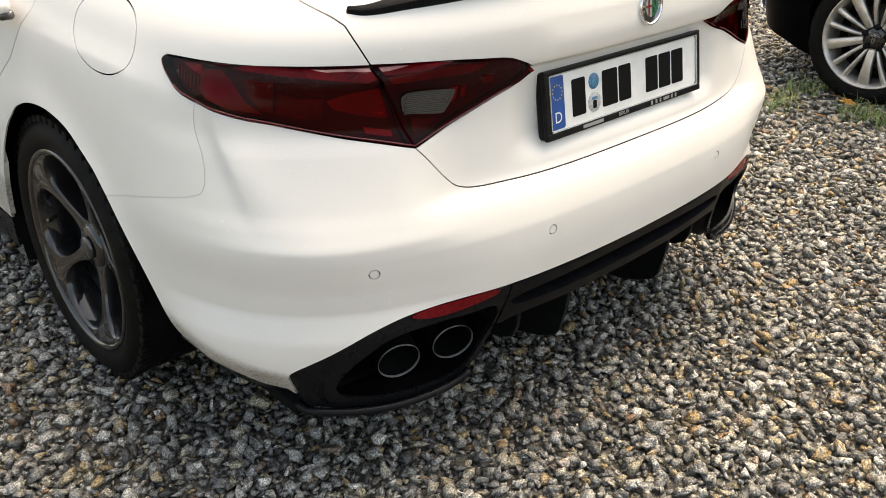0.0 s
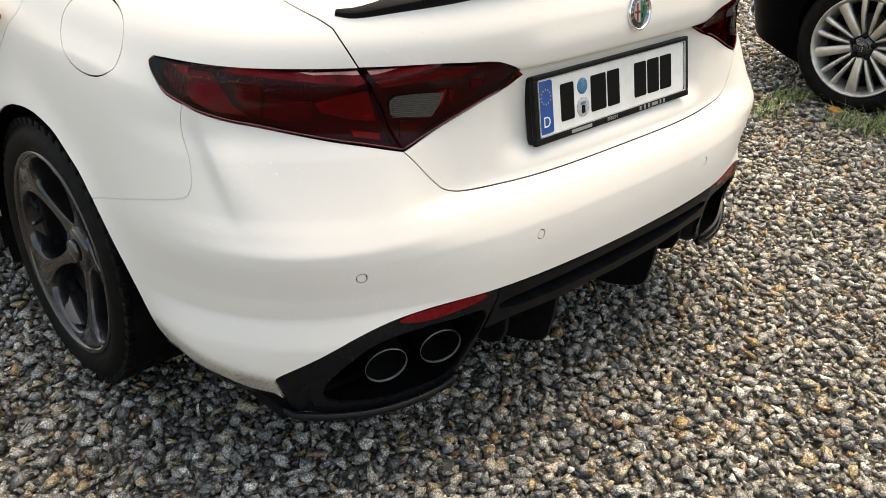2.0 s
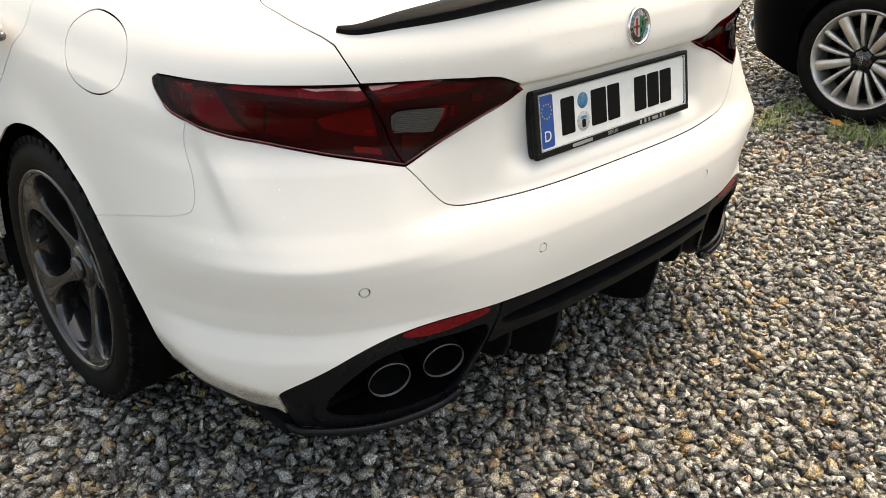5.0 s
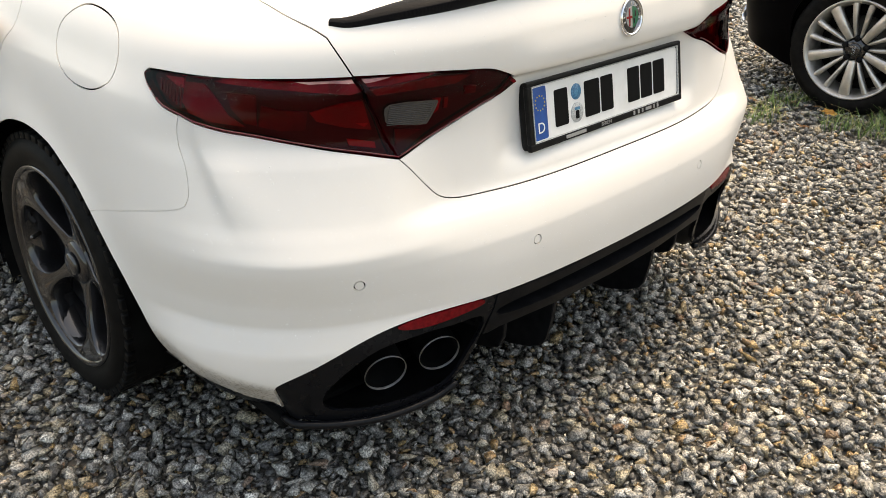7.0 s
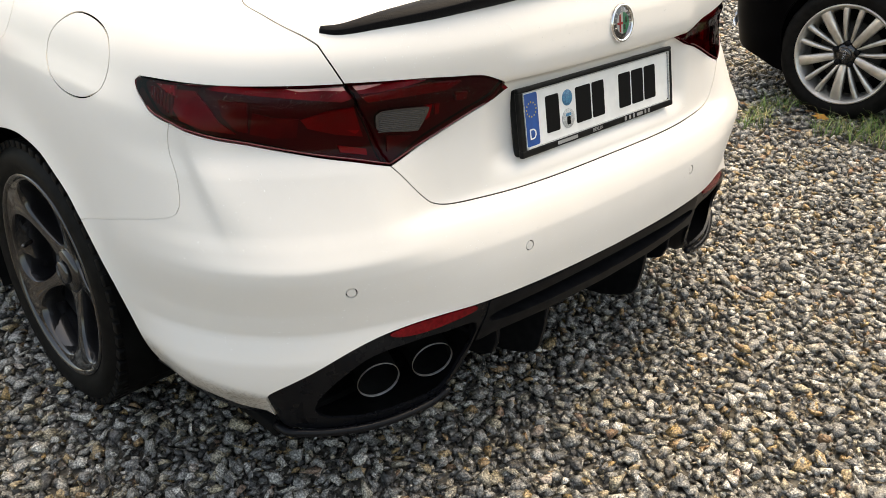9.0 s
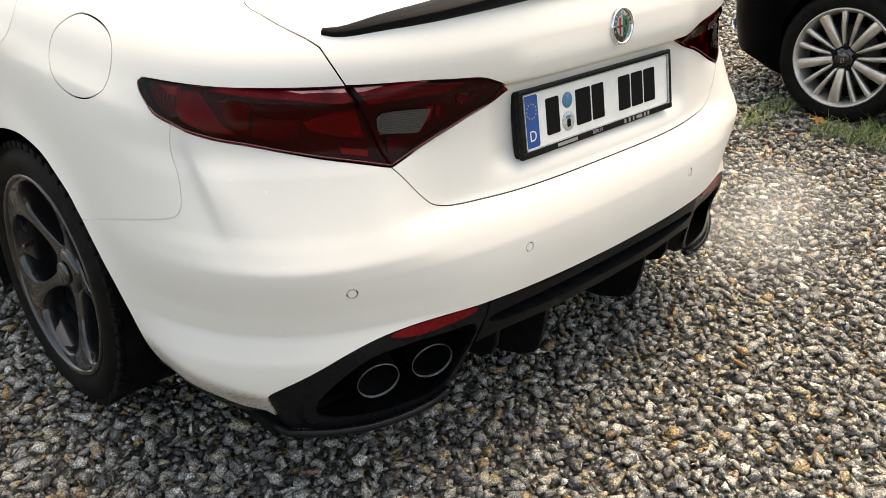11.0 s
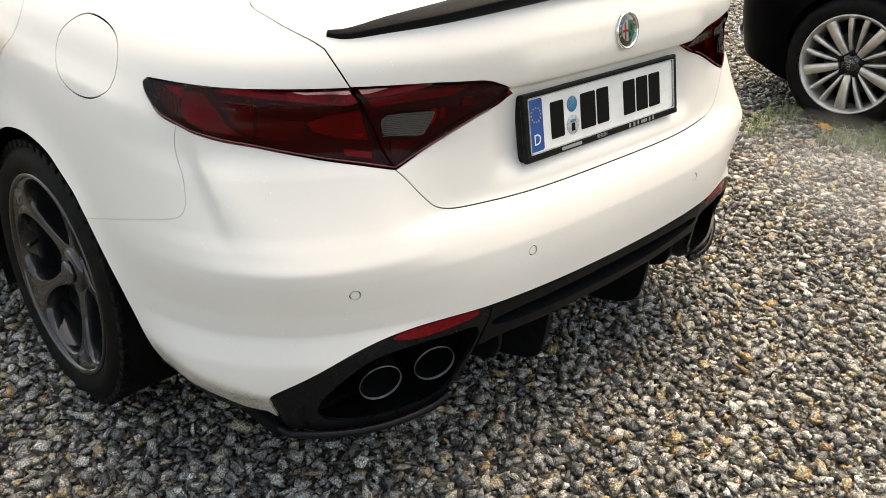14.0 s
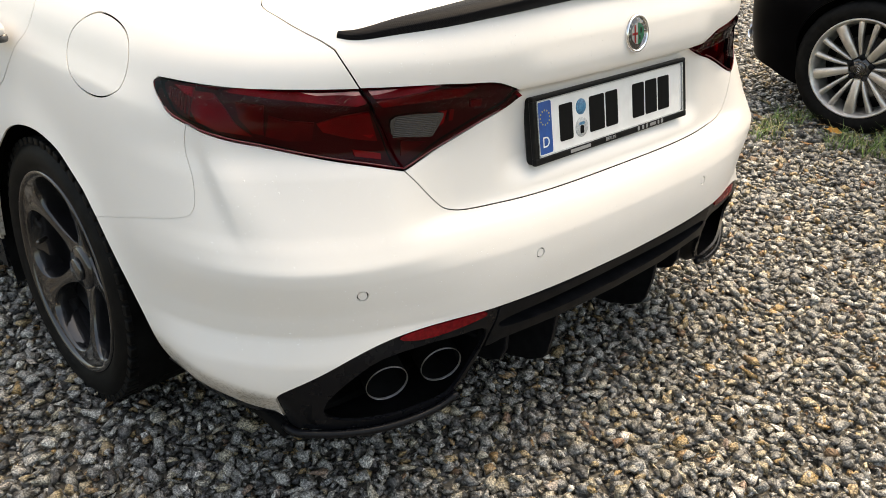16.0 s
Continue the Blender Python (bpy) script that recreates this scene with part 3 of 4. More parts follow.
def dark_wheel(parent, m):
    """Dark wheel with five round windows, and its tyre; m's +z looks outwards."""
    w = new("wheel")
    w.parent = parent
    tagged(w, "dark grey five-window alloy wheel with low-profile tyre")
    bm = bmesh.new()
    tyre(bm, m, .327, .246, .270)
    shoulder_blocks(bm, m, .327, .270)
    part("tyre", bm, rubber, w, "black low-profile tyre, damp", smooth=True)
    bm = bmesh.new()
    barrel(bm, m, .252, .126)
    part("rim", bm, alloy_dark, w, "dark grey painted alloy rim")
    # dished face with five round windows
    def dish(x, y):
        r = np.hypot(x, y)
        crown = .010 * np.cos(5 * (np.arctan2(y, x) - radians(124))) * np.exp(-((r - .150) / .06) ** 2)
        return np.stack([x, y, .076 + .042 * (r / .238) ** 2.2 - .006 * np.exp(-((r - .150) / .05) ** 2) + crown], -1)
    windows = []
    for k in range(5):
        c = radians(88 + 72 * k)
        hole = []
        for i in range(36):
            q = 2 * math.pi * i / 36
            r, t = .148 + .086 * math.cos(q), (.088 + .034 * math.cos(q)) * math.sin(q)
            hole.append((r * math.cos(c) - t * math.sin(c), r * math.sin(c) + t * math.cos(c)))
        windows.append(hole)
    me = panel_mesh("wheel_face", ring_uv((0, 0), .240, 96), fn=dish, holes=windows, gap=0, depth=.004, step=.010, place=m)
    me.materials.append(alloy_dark)
    face = new("wheel_face", me)
    face.parent = w
    # sloping inner wall of each window
    for hole in windows:
        h = np.array(hole)
        mid = h.mean(0)
        n, vs, fs = len(h), [], []
        for k, d in ((1.0, .0), (.985, .0015), (.965, .008), (.94, .024), (.93, .060)):
            p = mid + (h - mid) * k
            vs += [m @ Vector((q[0], q[1], q[2] - d)) for q in dish(h[:, 0], h[:, 1]) * np.array([0, 0, 1.0]) + np.column_stack([p, np.zeros(n)])]
        for r in range(4):
            fs += [(r * n + i, r * n + (i + 1) % n, (r + 1) * n + (i + 1) % n, (r + 1) * n + i) for i in range(n)]
        raw("window_wall", vs, fs, alloy_dark, face, smooth=True)
    bm = bmesh.new()
    disc(bm, m @ pose(0, 0, .064), .056, .022, .008)
    part("hub", bm, alloy_dark, w)
    bm = bmesh.new()
    disc(bm, m @ pose(0, 0, .088), .029, .010, .004)
    part("hub_cap", bm, badge_dark, w, "dark round hub cap")
    bm = bmesh.new()
    lathe(bm, [(.02, .02), (.185, .02), (.185, -.01), (.02, -.01)], m, 64)
    part("brake_disc", bm, brake_iron, w)
    bm = bmesh.new()
    block(bm, .10, -.09, -.03, .19, .09, .055, .012, m @ pose(0, 0, 0, 0, 0, 160))
    part("brake_caliper", bm, satin_black, w)
    bm = bmesh.new()
    lathe(bm, [(.006, 0), (.006, .028), (.003, .034), (.0002, .034)], m @ pose(.01, .20, .085, 30, 0, 0), 12)
    part("valve_stem", bm, steel_dark, w)
    return w


car = empty("saloon_car", "white sports saloon with wet pearl paint, parked on gravel", "car", "parked cars")
MID = LENGTH / 2

quarter_half = join_lines(
    BOOT_SIDE,                                   # up the boot's edge
    [(1.10, 1.42), (1.35, 1.30), (1.55, 1.10), (1.68, 1.0)],
    DOOR_EDGE[::-1], ARCH_TOP[::-1], TAIL_SEAM[::-1],
    [q for q in LAMP_LOW if q[0] > .973], LAMP_TOP)
for sgn, word in ((-1, "left"), (1, "right")):
    flip = mirror if sgn < 0 else list
    panel("quarter_panel", flip(quarter_half), white_paint, car, "white rear wing with faint dirt film", holes=[flip(FUEL)] if sgn < 0 else [], step=.014, gap=.0009, depth=.004)
    door_rear = join_lines(DOOR_EDGE, [(2.55, 1.0), (2.62, .98), (2.62, .27)], ARCH_FRONT[::-1])
    panel("rear_door", flip(door_rear), white_paint, car, "white rear door", step=.03)
    panel("front_door", flip([(2.63, .27), (2.63, .98), (3.58, .98), (3.60, .27)]), white_paint, car, "white front door", step=.05)
    panel("sill", flip([(2.02, .16), (2.015, .266), (3.60, .266), (3.60, .16)]), gloss_black, car, "black side sill", step=.05)
    # lamp shells: lens over a dark tray, red light-guide strips and painted sky reflections
    outer = join_lines(LAMP_TOP, DIVIDE[::-1], LAMP_LOW)
    inner = join_lines(LAMP_TOP_IN, LAMP_LOW_IN, DIVIDE)
    for half, nm in ((outer, "outer"), (inner, "inner")):
        lamp = panel("tail_lamp", flip(half), lamp_back, car, "dark red smoked tail lamp beaded with rain", fn=lamp_skin, off=-.022, gap=.003, depth=.01, step=.02)
        panel("lens", flip(half), red_lens, lamp, "smoked red lens", fn=lens_skin, off=.0025, gap=.0022, depth=.018, step=.012)
        if nm == "outer":
            guides_and_sheens = [([(.985, .903), (.86, .903), (.768, .900), (.692, .900), (.664, .869), (.68, .864), (.76, .878), (.848, .890), (.92, .896)], sheen_pink),
                      ([(1.040, .898), (1.000, .899), (.990, .880), (1.012, .886)], sheen_pink),
                      ([(.994, .893), (.956, .893), (.924, .871), (.884, .835), (.852, .813), (.912, .821), (.96, .831), (.978, .850)], lamp_red),
                      ([(.905, .878), (.850, .871), (.832, .815), (.852, .819), (.880, .845)], lamp_dull),
                      ([(.830, .849), (.792, .841), (.746, .837), (.746, .805), (.788, .805), (.828, .813)], lamp_dull),
                      ([(.742, .835), (.700, .845), (.650, .849), (.626, .797), (.676, .805), (.728, .819)], lamp_red),
                      ([(.690, .840), (.660, .845), (.634, .808), (.640, .803), (.672, .818)], lamp_bright),
                      ([(.672, .787), (.620, .778), (.620, .769), (.668, .777)], lamp_bright)]
            # fluted end of the lamp
            for q in range(7):
                top, foot = 1.050 - .008 * q, 1.036 - .0095 * q
                guides_and_sheens.append(([(top, .893 - .001 * q), (top - .004, .893 - .001 * q), (foot - .0045, .868 - .005 * q), (foot, .868 - .005 * q)], lamp_dull))
        else:
            guides_and_sheens = [([(.674, .900), (.576, .900), (.528, .897), (.572, .889), (.62, .883), (.656, .883)], sheen_pink),
                      ([(.648, .873), (.604, .881), (.524, .889), (.444, .881), (.468, .862), (.556, .860), (.628, .857)], lamp_red),
                      ([(.506, .837), (.490, .838), (.494, .815), (.502, .810)], lamp_bright),
                      ([(.484, .837), (.474, .837), (.474, .817), (.482, .817)], lamp_red),
                      ([(.440, .849), (.412, .847), (.412, .836), (.436, .837)], lamp_red),
                      ([(.580, .793), (.528, .785), (.580, .769)], lamp_dull)]
        for g, mat in guides_and_sheens:
            panel("guide_and_sheen", flip(g), mat, lamp, fn=lamp_skin, off=-.010, gap=0, depth=.006, step=.03)
        if nm == "inner" and sgn < 0:
            panel("reversing_lamp", flip(glide([(.602, .842), (.517, .840), (.505, .832), (.520, .803), (.533, .798), (.595, .806), (.607, .816)], 3, closed=True)), lamp_clear, lamp, "clear ribbed reversing lamp", off=.0035, gap=0, depth=.01, step=.02)
            for k in range(11):
                v0 = .804 + .0033 * k
                panel("rib", flip([(.603 - .002 * k / 11, v0 + .0005), (.524 - .0012 * k, v0 - .003), (.524 - .0012 * k, v0 - .0014), (.603 - .002 * k / 11, v0 + .0021)]), lamp_rib, lamp, off=.005, gap=0, depth=.003, step=.05)
for sgn in (-1, 1):
    flip = mirror if sgn < 0 else list
    for line in (LAMP_LOW, LAMP_LOW_IN):
        lu = np.array([q for q in flip(line) if abs(q[0]) < 1.03])
        lp = skin(lu[:, 0], lu[:, 1] + .004) + normals_of(skin, lu[:, 0], lu[:, 1]) * .0022
        bm = bmesh.new()
        tube(bm, [tuple(q) for q in lp], .0014, 6)
        part("lamp_edge", bm, edge_red, car, "bright red lower edge of the lamp")
panel("fuel_door", mirror(FUEL), white_paint, car, "round white fuel filler door", step=.012, gap=.0021, depth=.004)

# boot lid between the lamps
boot_half = join_lines(BOOT_LOW, LAMP_LOW_IN[::-1], LAMP_TOP_IN[::-1], BOOT_SIDE, [(0, 1.42)])
panel("boot_lid", both(boot_half), white_paint, car, "white boot lid beaded with rain", step=.010, gap=.0015, depth=.004)
bumper_half = join_lines(BOOT_LOW, [q for q in LAMP_LOW if q[0] <= .973], TAIL_SEAM, ARCH_BACK, TAIL_LOW, TAIL_INNER)
SENSORS = [(-.697, .540), (-.305, .540), (.305, .540), (.697, .540)]
panel("bumper", both(bumper_half[:]), white_paint, car, "white rear bumper with dirt at its lower corners", holes=[ring_uv(c, .0104) for c in SENSORS], step=.0085, gap=.0006)
for c in SENSORS:
    s = panel("parking_sensor", ring_uv(c, .0086), white_paint, car, "small round white parking sensor", off=-.0008, gap=0, depth=.008, step=.006)
    panel("seal", ring_uv(c, .0116), ink_black, s, off=-.004, gap=0, depth=.002, step=.01)
# pale folded flange behind the joint of wing and bumper
for sgn in (-1, 1):
    flip = mirror if sgn < 0 else list
    lu = np.array(flip(TAIL_SEAM))
    lp = skin(lu[:, 0], lu[:, 1]) - normals_of(skin, lu[:, 0], lu[:, 1]) * .0042
    bm = bmesh.new()
    tube(bm, [tuple(q) for q in lp], .0030, 6)
    part("flange", bm, white_paint, car, "white flange inside the panel joint")
# dark layer that shows in the joints
shell_half = [(0, .46), (.6, .46), (.8, .46), (.95, .45), (1.08, .47), (1.20, .52), (1.30, .60), (1.38, .665), (1.46, .70), (1.54, .712), (1.65, .70), (1.78, .655), (1.90, .57), (2.0, .47), (2.04, .25), (3.6, .25), (3.6, .97), (2.6, .99), (1.66, .99), (1.5, 1.1), (1.3, 1.3), (1.1, 1.41), (0, 1.41)]
panel("inner_shell", both(shell_half), shade_black, car, "dark body shell behind the panels", fn=skin, off=-.030, depth=0, step=.03)

# rear under-trim
FRAME = join_lines([(.400, .4425)], [q for q in reversed(TAIL_INNER) if .40 < q[0]], [(.835, .262)], glide([(.828, .248), (.79, .243), (.745, .233), (.67, .226), (.585, .226), (.515, .229), (.47, .246), (.437, .295), (.416, .375), (.402, .41)], 4))
MOUTH = glide([(.425, .392), (.50, .402), (.57, .405), (.655, .395), (.715, .357), (.752, .312), (.752, .274), (.685, .250), (.565, .244), (.488, .250), (.447, .310)], 4, closed=True)
for sgn in (-1, 1):
    flip = mirror if sgn < 0 else list
    surround = panel("exhaust_surround", flip(FRAME), gloss_black, car, "gloss black exhaust surround with a lower lip", holes=[flip(MOUTH)], off=-.004, gap=.001, depth=.007, step=.012)
    # pocket behind the mouth
    m_uv = inset(np.array(flip(MOUTH)), -.001)
    p0 = skin(m_uv[:, 0], m_uv[:, 1]) + normals_of(skin, m_uv[:, 0], m_uv[:, 1]) * -.008
    mid = p0.mean(0)
    rings = []
    for t, k in ((0, 1.0), (.015, 1.20), (.16, 1.27), (.30, 1.22)):
        q = mid + (p0 - mid) * k
        q[:, 1] = p0[:, 1] + (p0[:, 1].max() - p0[:, 1]) * min(1, t * 4) + t
        rings.append(q)
    n = len(p0)
    vs = [tuple(q) for r in rings for q in r] + [tuple(rings[-1].mean(0))]
    fs = [(a * n + i, a * n + (i + 1) % n, (a + 1) * n + (i + 1) % n, (a + 1) * n + i) for a in range(3) for i in range(n)] + [(3 * n + i, 3 * n + (i + 1) % n, 4 * n) for i in range(n)]
    raw("pocket", vs, fs, satin_black, surround, smooth=True)
    panel("valance", flip(join_lines(TAIL_LOW, glide([(.828, .228), (.935, .245), (1.05, .287), (1.115, .325)], 4))), gloss_black, car, "black lower valance edge", off=-.004, gap=.0005, depth=.02, step=.015)
    lip = glide([(.83, .240), (.79, .238), (.745, .231), (.67, .224), (.585, .224), (.515, .227), (.470, .243)], 4)
    lu = np.array(flip(lip))
    lp = skin(lu[:, 0], lu[:, 1]) + normals_of(skin, lu[:, 0], lu[:, 1]) * .004
    bm = bmesh.new()
    tube(bm, [tuple(q) for q in lp], .0085, 8)
    part("lip", bm, gloss_black, surround, "worn gloss black lip")
    for cx, cy, cz in ((.583, .163, .273), (.470, .122, .290)):
        m = look((sgn * cx, cy, cz), (sgn * cx + sgn * math.sin(radians(20)), cy - math.cos(radians(20)), cz - .20)) @ pose(0, 0, 0, 180, 0, 0)
        pipe = new("tail_pipe")
        pipe.parent = car
        tagged(pipe, "round steel tail pipe with a thin bright rim")
        bm = bmesh.new()
        lathe(bm, [(.0450, 0), (.0458, -.001), (.0457, -.003), (.0450, -.004)], m, 48)
        lathe(bm, [(.0450, 0), (.0444, -.001), (.0440, -.006)], m, 48)
        part("rim", bm, bright_steel, pipe, "thin bright steel rim")
        bm = bmesh.new()
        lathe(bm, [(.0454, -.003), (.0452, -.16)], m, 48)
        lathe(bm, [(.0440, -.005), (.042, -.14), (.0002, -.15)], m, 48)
        part("pipe", bm, shade_black, pipe, "near-black pipe")
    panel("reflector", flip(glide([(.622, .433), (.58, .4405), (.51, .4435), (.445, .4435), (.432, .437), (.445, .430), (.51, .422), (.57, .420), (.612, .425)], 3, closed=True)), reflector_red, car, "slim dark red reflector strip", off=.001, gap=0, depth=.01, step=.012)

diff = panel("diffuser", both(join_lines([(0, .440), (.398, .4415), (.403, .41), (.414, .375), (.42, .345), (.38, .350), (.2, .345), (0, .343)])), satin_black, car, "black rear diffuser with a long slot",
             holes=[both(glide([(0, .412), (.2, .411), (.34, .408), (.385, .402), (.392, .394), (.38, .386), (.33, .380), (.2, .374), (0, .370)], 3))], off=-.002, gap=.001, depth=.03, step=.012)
panel("slot_back", both([(0, .42), (.40, .42), (.40, .36), (0, .36)]), shade_black, diff, off=-.034, gap=0, depth=0, step=.03)
FIN_IN = [(.04, .348), (.045, .29), (.056, .235), (.066, .218), (.10, .197), (.16, .178), (.21, .172), (.35, .20), (.45, .25), (.45, .348)]
FIN_OUT = [(.06, .348), (.062, .30), (.075, .27), (.10, .258), (.15, .243), (.30, .24), (.40, .30), (.40, .348)]
for x in (-.335, -.195, .195, .335):
    bm = bmesh.new()
    side = FIN_IN if abs(x) < .3 else FIN_OUT
    a = [bm.verts.new((x - .006, y, z)) for y, z in side]
    b = [bm.verts.new((x + .006, y, z)) for y, z in side]
    bm.faces.new(a[::-1])
    bm.faces.new(b)
    for i in range(len(side)):
        j = (i + 1) % len(side)
        bm.faces.new((a[i], a[j], b[j], b[i]))
    bmesh.ops.bevel(bm, geom=bm.edges[:], offset=.002, segments=1, affect="EDGES")
    part("diffuser_fin", bm, satin_black, car, "upright black diffuser fin", smooth=False)
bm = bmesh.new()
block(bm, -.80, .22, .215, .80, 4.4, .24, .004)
part("underbody", bm, shade_black, car, "dark underbody tray")
bm = bmesh.new()
block(bm, -.40, .06, .335, .40, .60, .350, .004)
part("diffuser_floor", bm, satin_black, car)

# boot spoiler
sp_out = glide([(0, 1.040), (.2, 1.038), (.42, 1.0195), (.55, 1.006), (.645, .996), (.725, .986), (.765, .989)], 4)
bm = bmesh.new()
rows = []
for sgn_line in ([(-a, b) for a, b in sp_out[::-1]], sp_out[1:]):
    for a, b in sgn_line:
        k = max(0.0, 1 - (abs(a) / .772) ** 2.2)
        base = skin(np.array([a]), np.array([b]))[0]
        top = skin(np.array([a]), np.array([min(b + .012 + .085 * k, 1.4)]))[0]
        tip = base + np.array([0, -.028 * k, .006 + .024 * k])
        low = base + np.array([0, -.012 * k, .002])
        rows.append([bm.verts.new(q) for q in (base - np.array([0, 0, .004]), low, tip - np.array([0, .002 * k, .005 * k]), tip, (tip + top) / 2 + np.array([0, 0, .004 * k + .002]), top - np.array([0, 0, .002]))])
for p, q in zip(rows, rows[1:]):
    for i in range(5):
        bm.faces.new((p[i], p[i + 1], q[i + 1], q[i]))
bm.faces.new(rows[0])
bm.faces.new(rows[-1][::-1])
bmesh.ops.recalc_face_normals(bm, faces=bm.faces[:])
part("boot_spoiler", bm, carbon, car, "slim black carbon boot spoiler, wet on top")

# number plate and its holder
PT = pose(0, .0882, .7674, 90 - 10.66, 0, 0)      # local x across, local y up the plate, local z towards the back
holder = new("plate_holder")
holder.parent = car
tagged(holder, "black plastic number plate holder")
bm = bmesh.new()
block(bm, -.274, -.0705, -.024, .274, .0645, -.003, .006, PT)
part("backing", bm, holder_black, holder)
for nm, (x0, y0, x1, y1) in (("rail", (-.276, -.0715, .276, -.0565)), ("rail", (-.276, .0565, .276, .066)), ("rail", (-.276, -.058, -.2615, .058)), ("rail", (.2615, -.058, .276, .058))):
    bm = bmesh.new()
    block(bm, x0, y0, -.006, x1, y1, .005, .003, PT)
    part(nm, bm, holder_black, holder, smooth=False)
plate = new("number_plate")
plate.parent = car
tagged(plate, "white German number plate with blue band and dark bars")
def flat(name, parent, mat, pts, z0, z1, label=""):
    """A thin plate piece from outline points in the plate's plane."""
    bm = bmesh.new()
    a = [bm.verts.new(PT @ Vector((x, y, z0))) for x, y in pts]
    b = [bm.verts.new(PT @ Vector((x, y, z1))) for x, y in pts]
    bm.faces.new(a[::-1])
    bm.faces.new(b)
    for i in range(len(pts)):
        j = (i + 1) % len(pts)
        bm.faces.new((a[i], a[j], b[j], b[i]))
    bmesh.ops.recalc_face_normals(bm, faces=bm.faces[:])
    return part(name, bm, mat, parent, label, smooth=False)
def rrect(x0, y0, x1, y1, r, n=5):
    out = []
    for cx, cy, a0 in ((x1 - r, y1 - r, 0), (x0 + r, y1 - r, 90), (x0 + r, y0 + r, 180), (x1 - r, y0 + r, 270)):
        out += [(cx + r * math.cos(radians(a0 + 90 * k / n)), cy + r * math.sin(radians(a0 + 90 * k / n))) for k in range(n + 1)]
    return out
flat("sheet", plate, plate_white, rrect(-.26, -.055, .26, .055, .008), -.004, .0015)
flat("country_band", plate, plate_blue, rrect(-.2575, -.0525, -.2165, .0525, .005), .0012, .0022, "blue band with ring of stars")
for k in range(12):
    a = 2 * math.pi * k / 12
    star = [(-.237 + .0145 * math.cos(a) + (.0021 if i % 2 == 0 else .0009) * math.cos(i * math.pi / 5 + math.pi / 2), .0205 + .0145 * math.sin(a) + (.0021 if i % 2 == 0 else .0009) * math.sin(i * math.pi / 5 + math.pi / 2)) for i in range(10)]
    flat("star", plate, star_yellow, star, .0022, .0027)
# edge line of the plate
for x0, y0, x1, y1 in ((-.262, .0548, .262, .0566), (-.262, -.0566, .262, -.0548), (-.262, -.0566, -.2602, .0566), (.2602, -.0566, .262, .0566)):
    flat("edge_line", plate, seal_silver, [(x0, y0), (x1, y0), (x1, y1), (x0, y1)], .002, .0058)
# bars in place of the characters
for x0, x1 in ((-.192, -.150), (-.093, -.042), (-.036, .006), (.062, .106), (.112, .156), (.162, .206)):
    flat("plate_bar", plate, ink_black, rrect(x0, -.038, x1, .037, .004), .0014, .0028)
bm = bmesh.new()
disc(bm, PT @ pose(-.121, .022, .0014), .0165, .0014, .0004, 32)
part("seal", bm, seal_blue, plate, "round blue inspection seal")
bm = bmesh.new()
disc(bm, PT @ pose(-.121, -.021, .0014), .0205, .0014, .0004, 32)
part("seal", bm, seal_silver, plate, "round silver registration seal")
flat("seal_mark", plate, ink_black, rrect(-.127, -.034, -.115, -.017, .003), .0027, .0031)
flat("seal_mark", plate, seal_blue, rrect(-.130, -.016, -.112, -.010, .002), .0027, .0031)
# print on the lower rail
for x0, x1, h in ((-.165, -.098, .0036), (.075, .082, .0048), (.092, .099, .0048), (.108, .114, .0048), (.123, .146, .0036), (.154, .160, .0048), (.168, .175, .0048)):
    flat("print", holder, badge_white, rrect(x0, -.0635 - h, x1, -.0635 + h, .0018), .0049, .0056)
txt = bpy.data.curves.new("city_name", "FONT")
txt.body, txt.size, txt.extrude = "BERLIN", .0115, .0003
txt.align_x, txt.align_y = "CENTER", "CENTER"
txt.materials.append(badge_white)
to = new("city_name", txt)
to.parent = holder
to.matrix_local = PT @ pose(-.026, -.0635, .0055)

for body, mat, x, y, size in (("D", plate_white, -.237, -.030, .031),):
    txt = bpy.data.curves.new("country_letter", "FONT")
    txt.body, txt.size, txt.extrude = body, size, .0003
    txt.align_x, txt.align_y = "CENTER", "CENTER"
    txt.materials.append(mat)
    to = new("country_letter", txt)
    to.parent = plate
    to.matrix_local = PT @ pose(x, y, .0024)

# round badge
EMB = skin(np.array([0.0]), np.array([.9395]))[0]
en = normals_of(skin, np.array([0.0]), np.array([.9395]))[0]
ez = Vector(en)
BM = Matrix.Translation(Vector(EMB)) @ ez.to_track_quat("Z", "Y").to_matrix().to_4x4()
badge = new("badge")
badge.parent = car
tagged(badge, "round chrome-rimmed badge in dark, white, red and green")
bm = bmesh.new()
lathe(bm, [(.0385, 0), (.0385, .004), (.0365, .0065), (.0335, .0055), (.0325, .003)], BM, 48)
part("chrome_ring", bm, chrome, badge, "chrome ring")
bm = bmesh.new()
disc(bm, BM @ pose(0, 0, .001), .033, .003, .0005, 48)
part("dark_ring", bm, badge_dark, badge)
for a0, a1, mat in ((90, 270, badge_white), (-90, 90, badge_green)):
    bm = bmesh.new()
    pts = [(.0215 * math.cos(radians(a0 + (a1 - a0) * k / 24)), .0215 * math.sin(radians(a0 + (a1 - a0) * k / 24))) for k in range(25)]
    lo = [bm.verts.new(BM @ Vector((x, y, .003))) for x, y in pts]
    hi = [bm.verts.new(BM @ Vector((x, y, .0048))) for x, y in pts]
    bm.faces.new(hi)
    for i in range(len(pts)):
        bm.faces.new((lo[i], lo[(i + 1) % 25], hi[(i + 1) % 25], hi[i]))
    bmesh.ops.recalc_face_normals(bm, faces=bm.faces[:])
    part("enamel", bm, mat, badge, smooth=False)
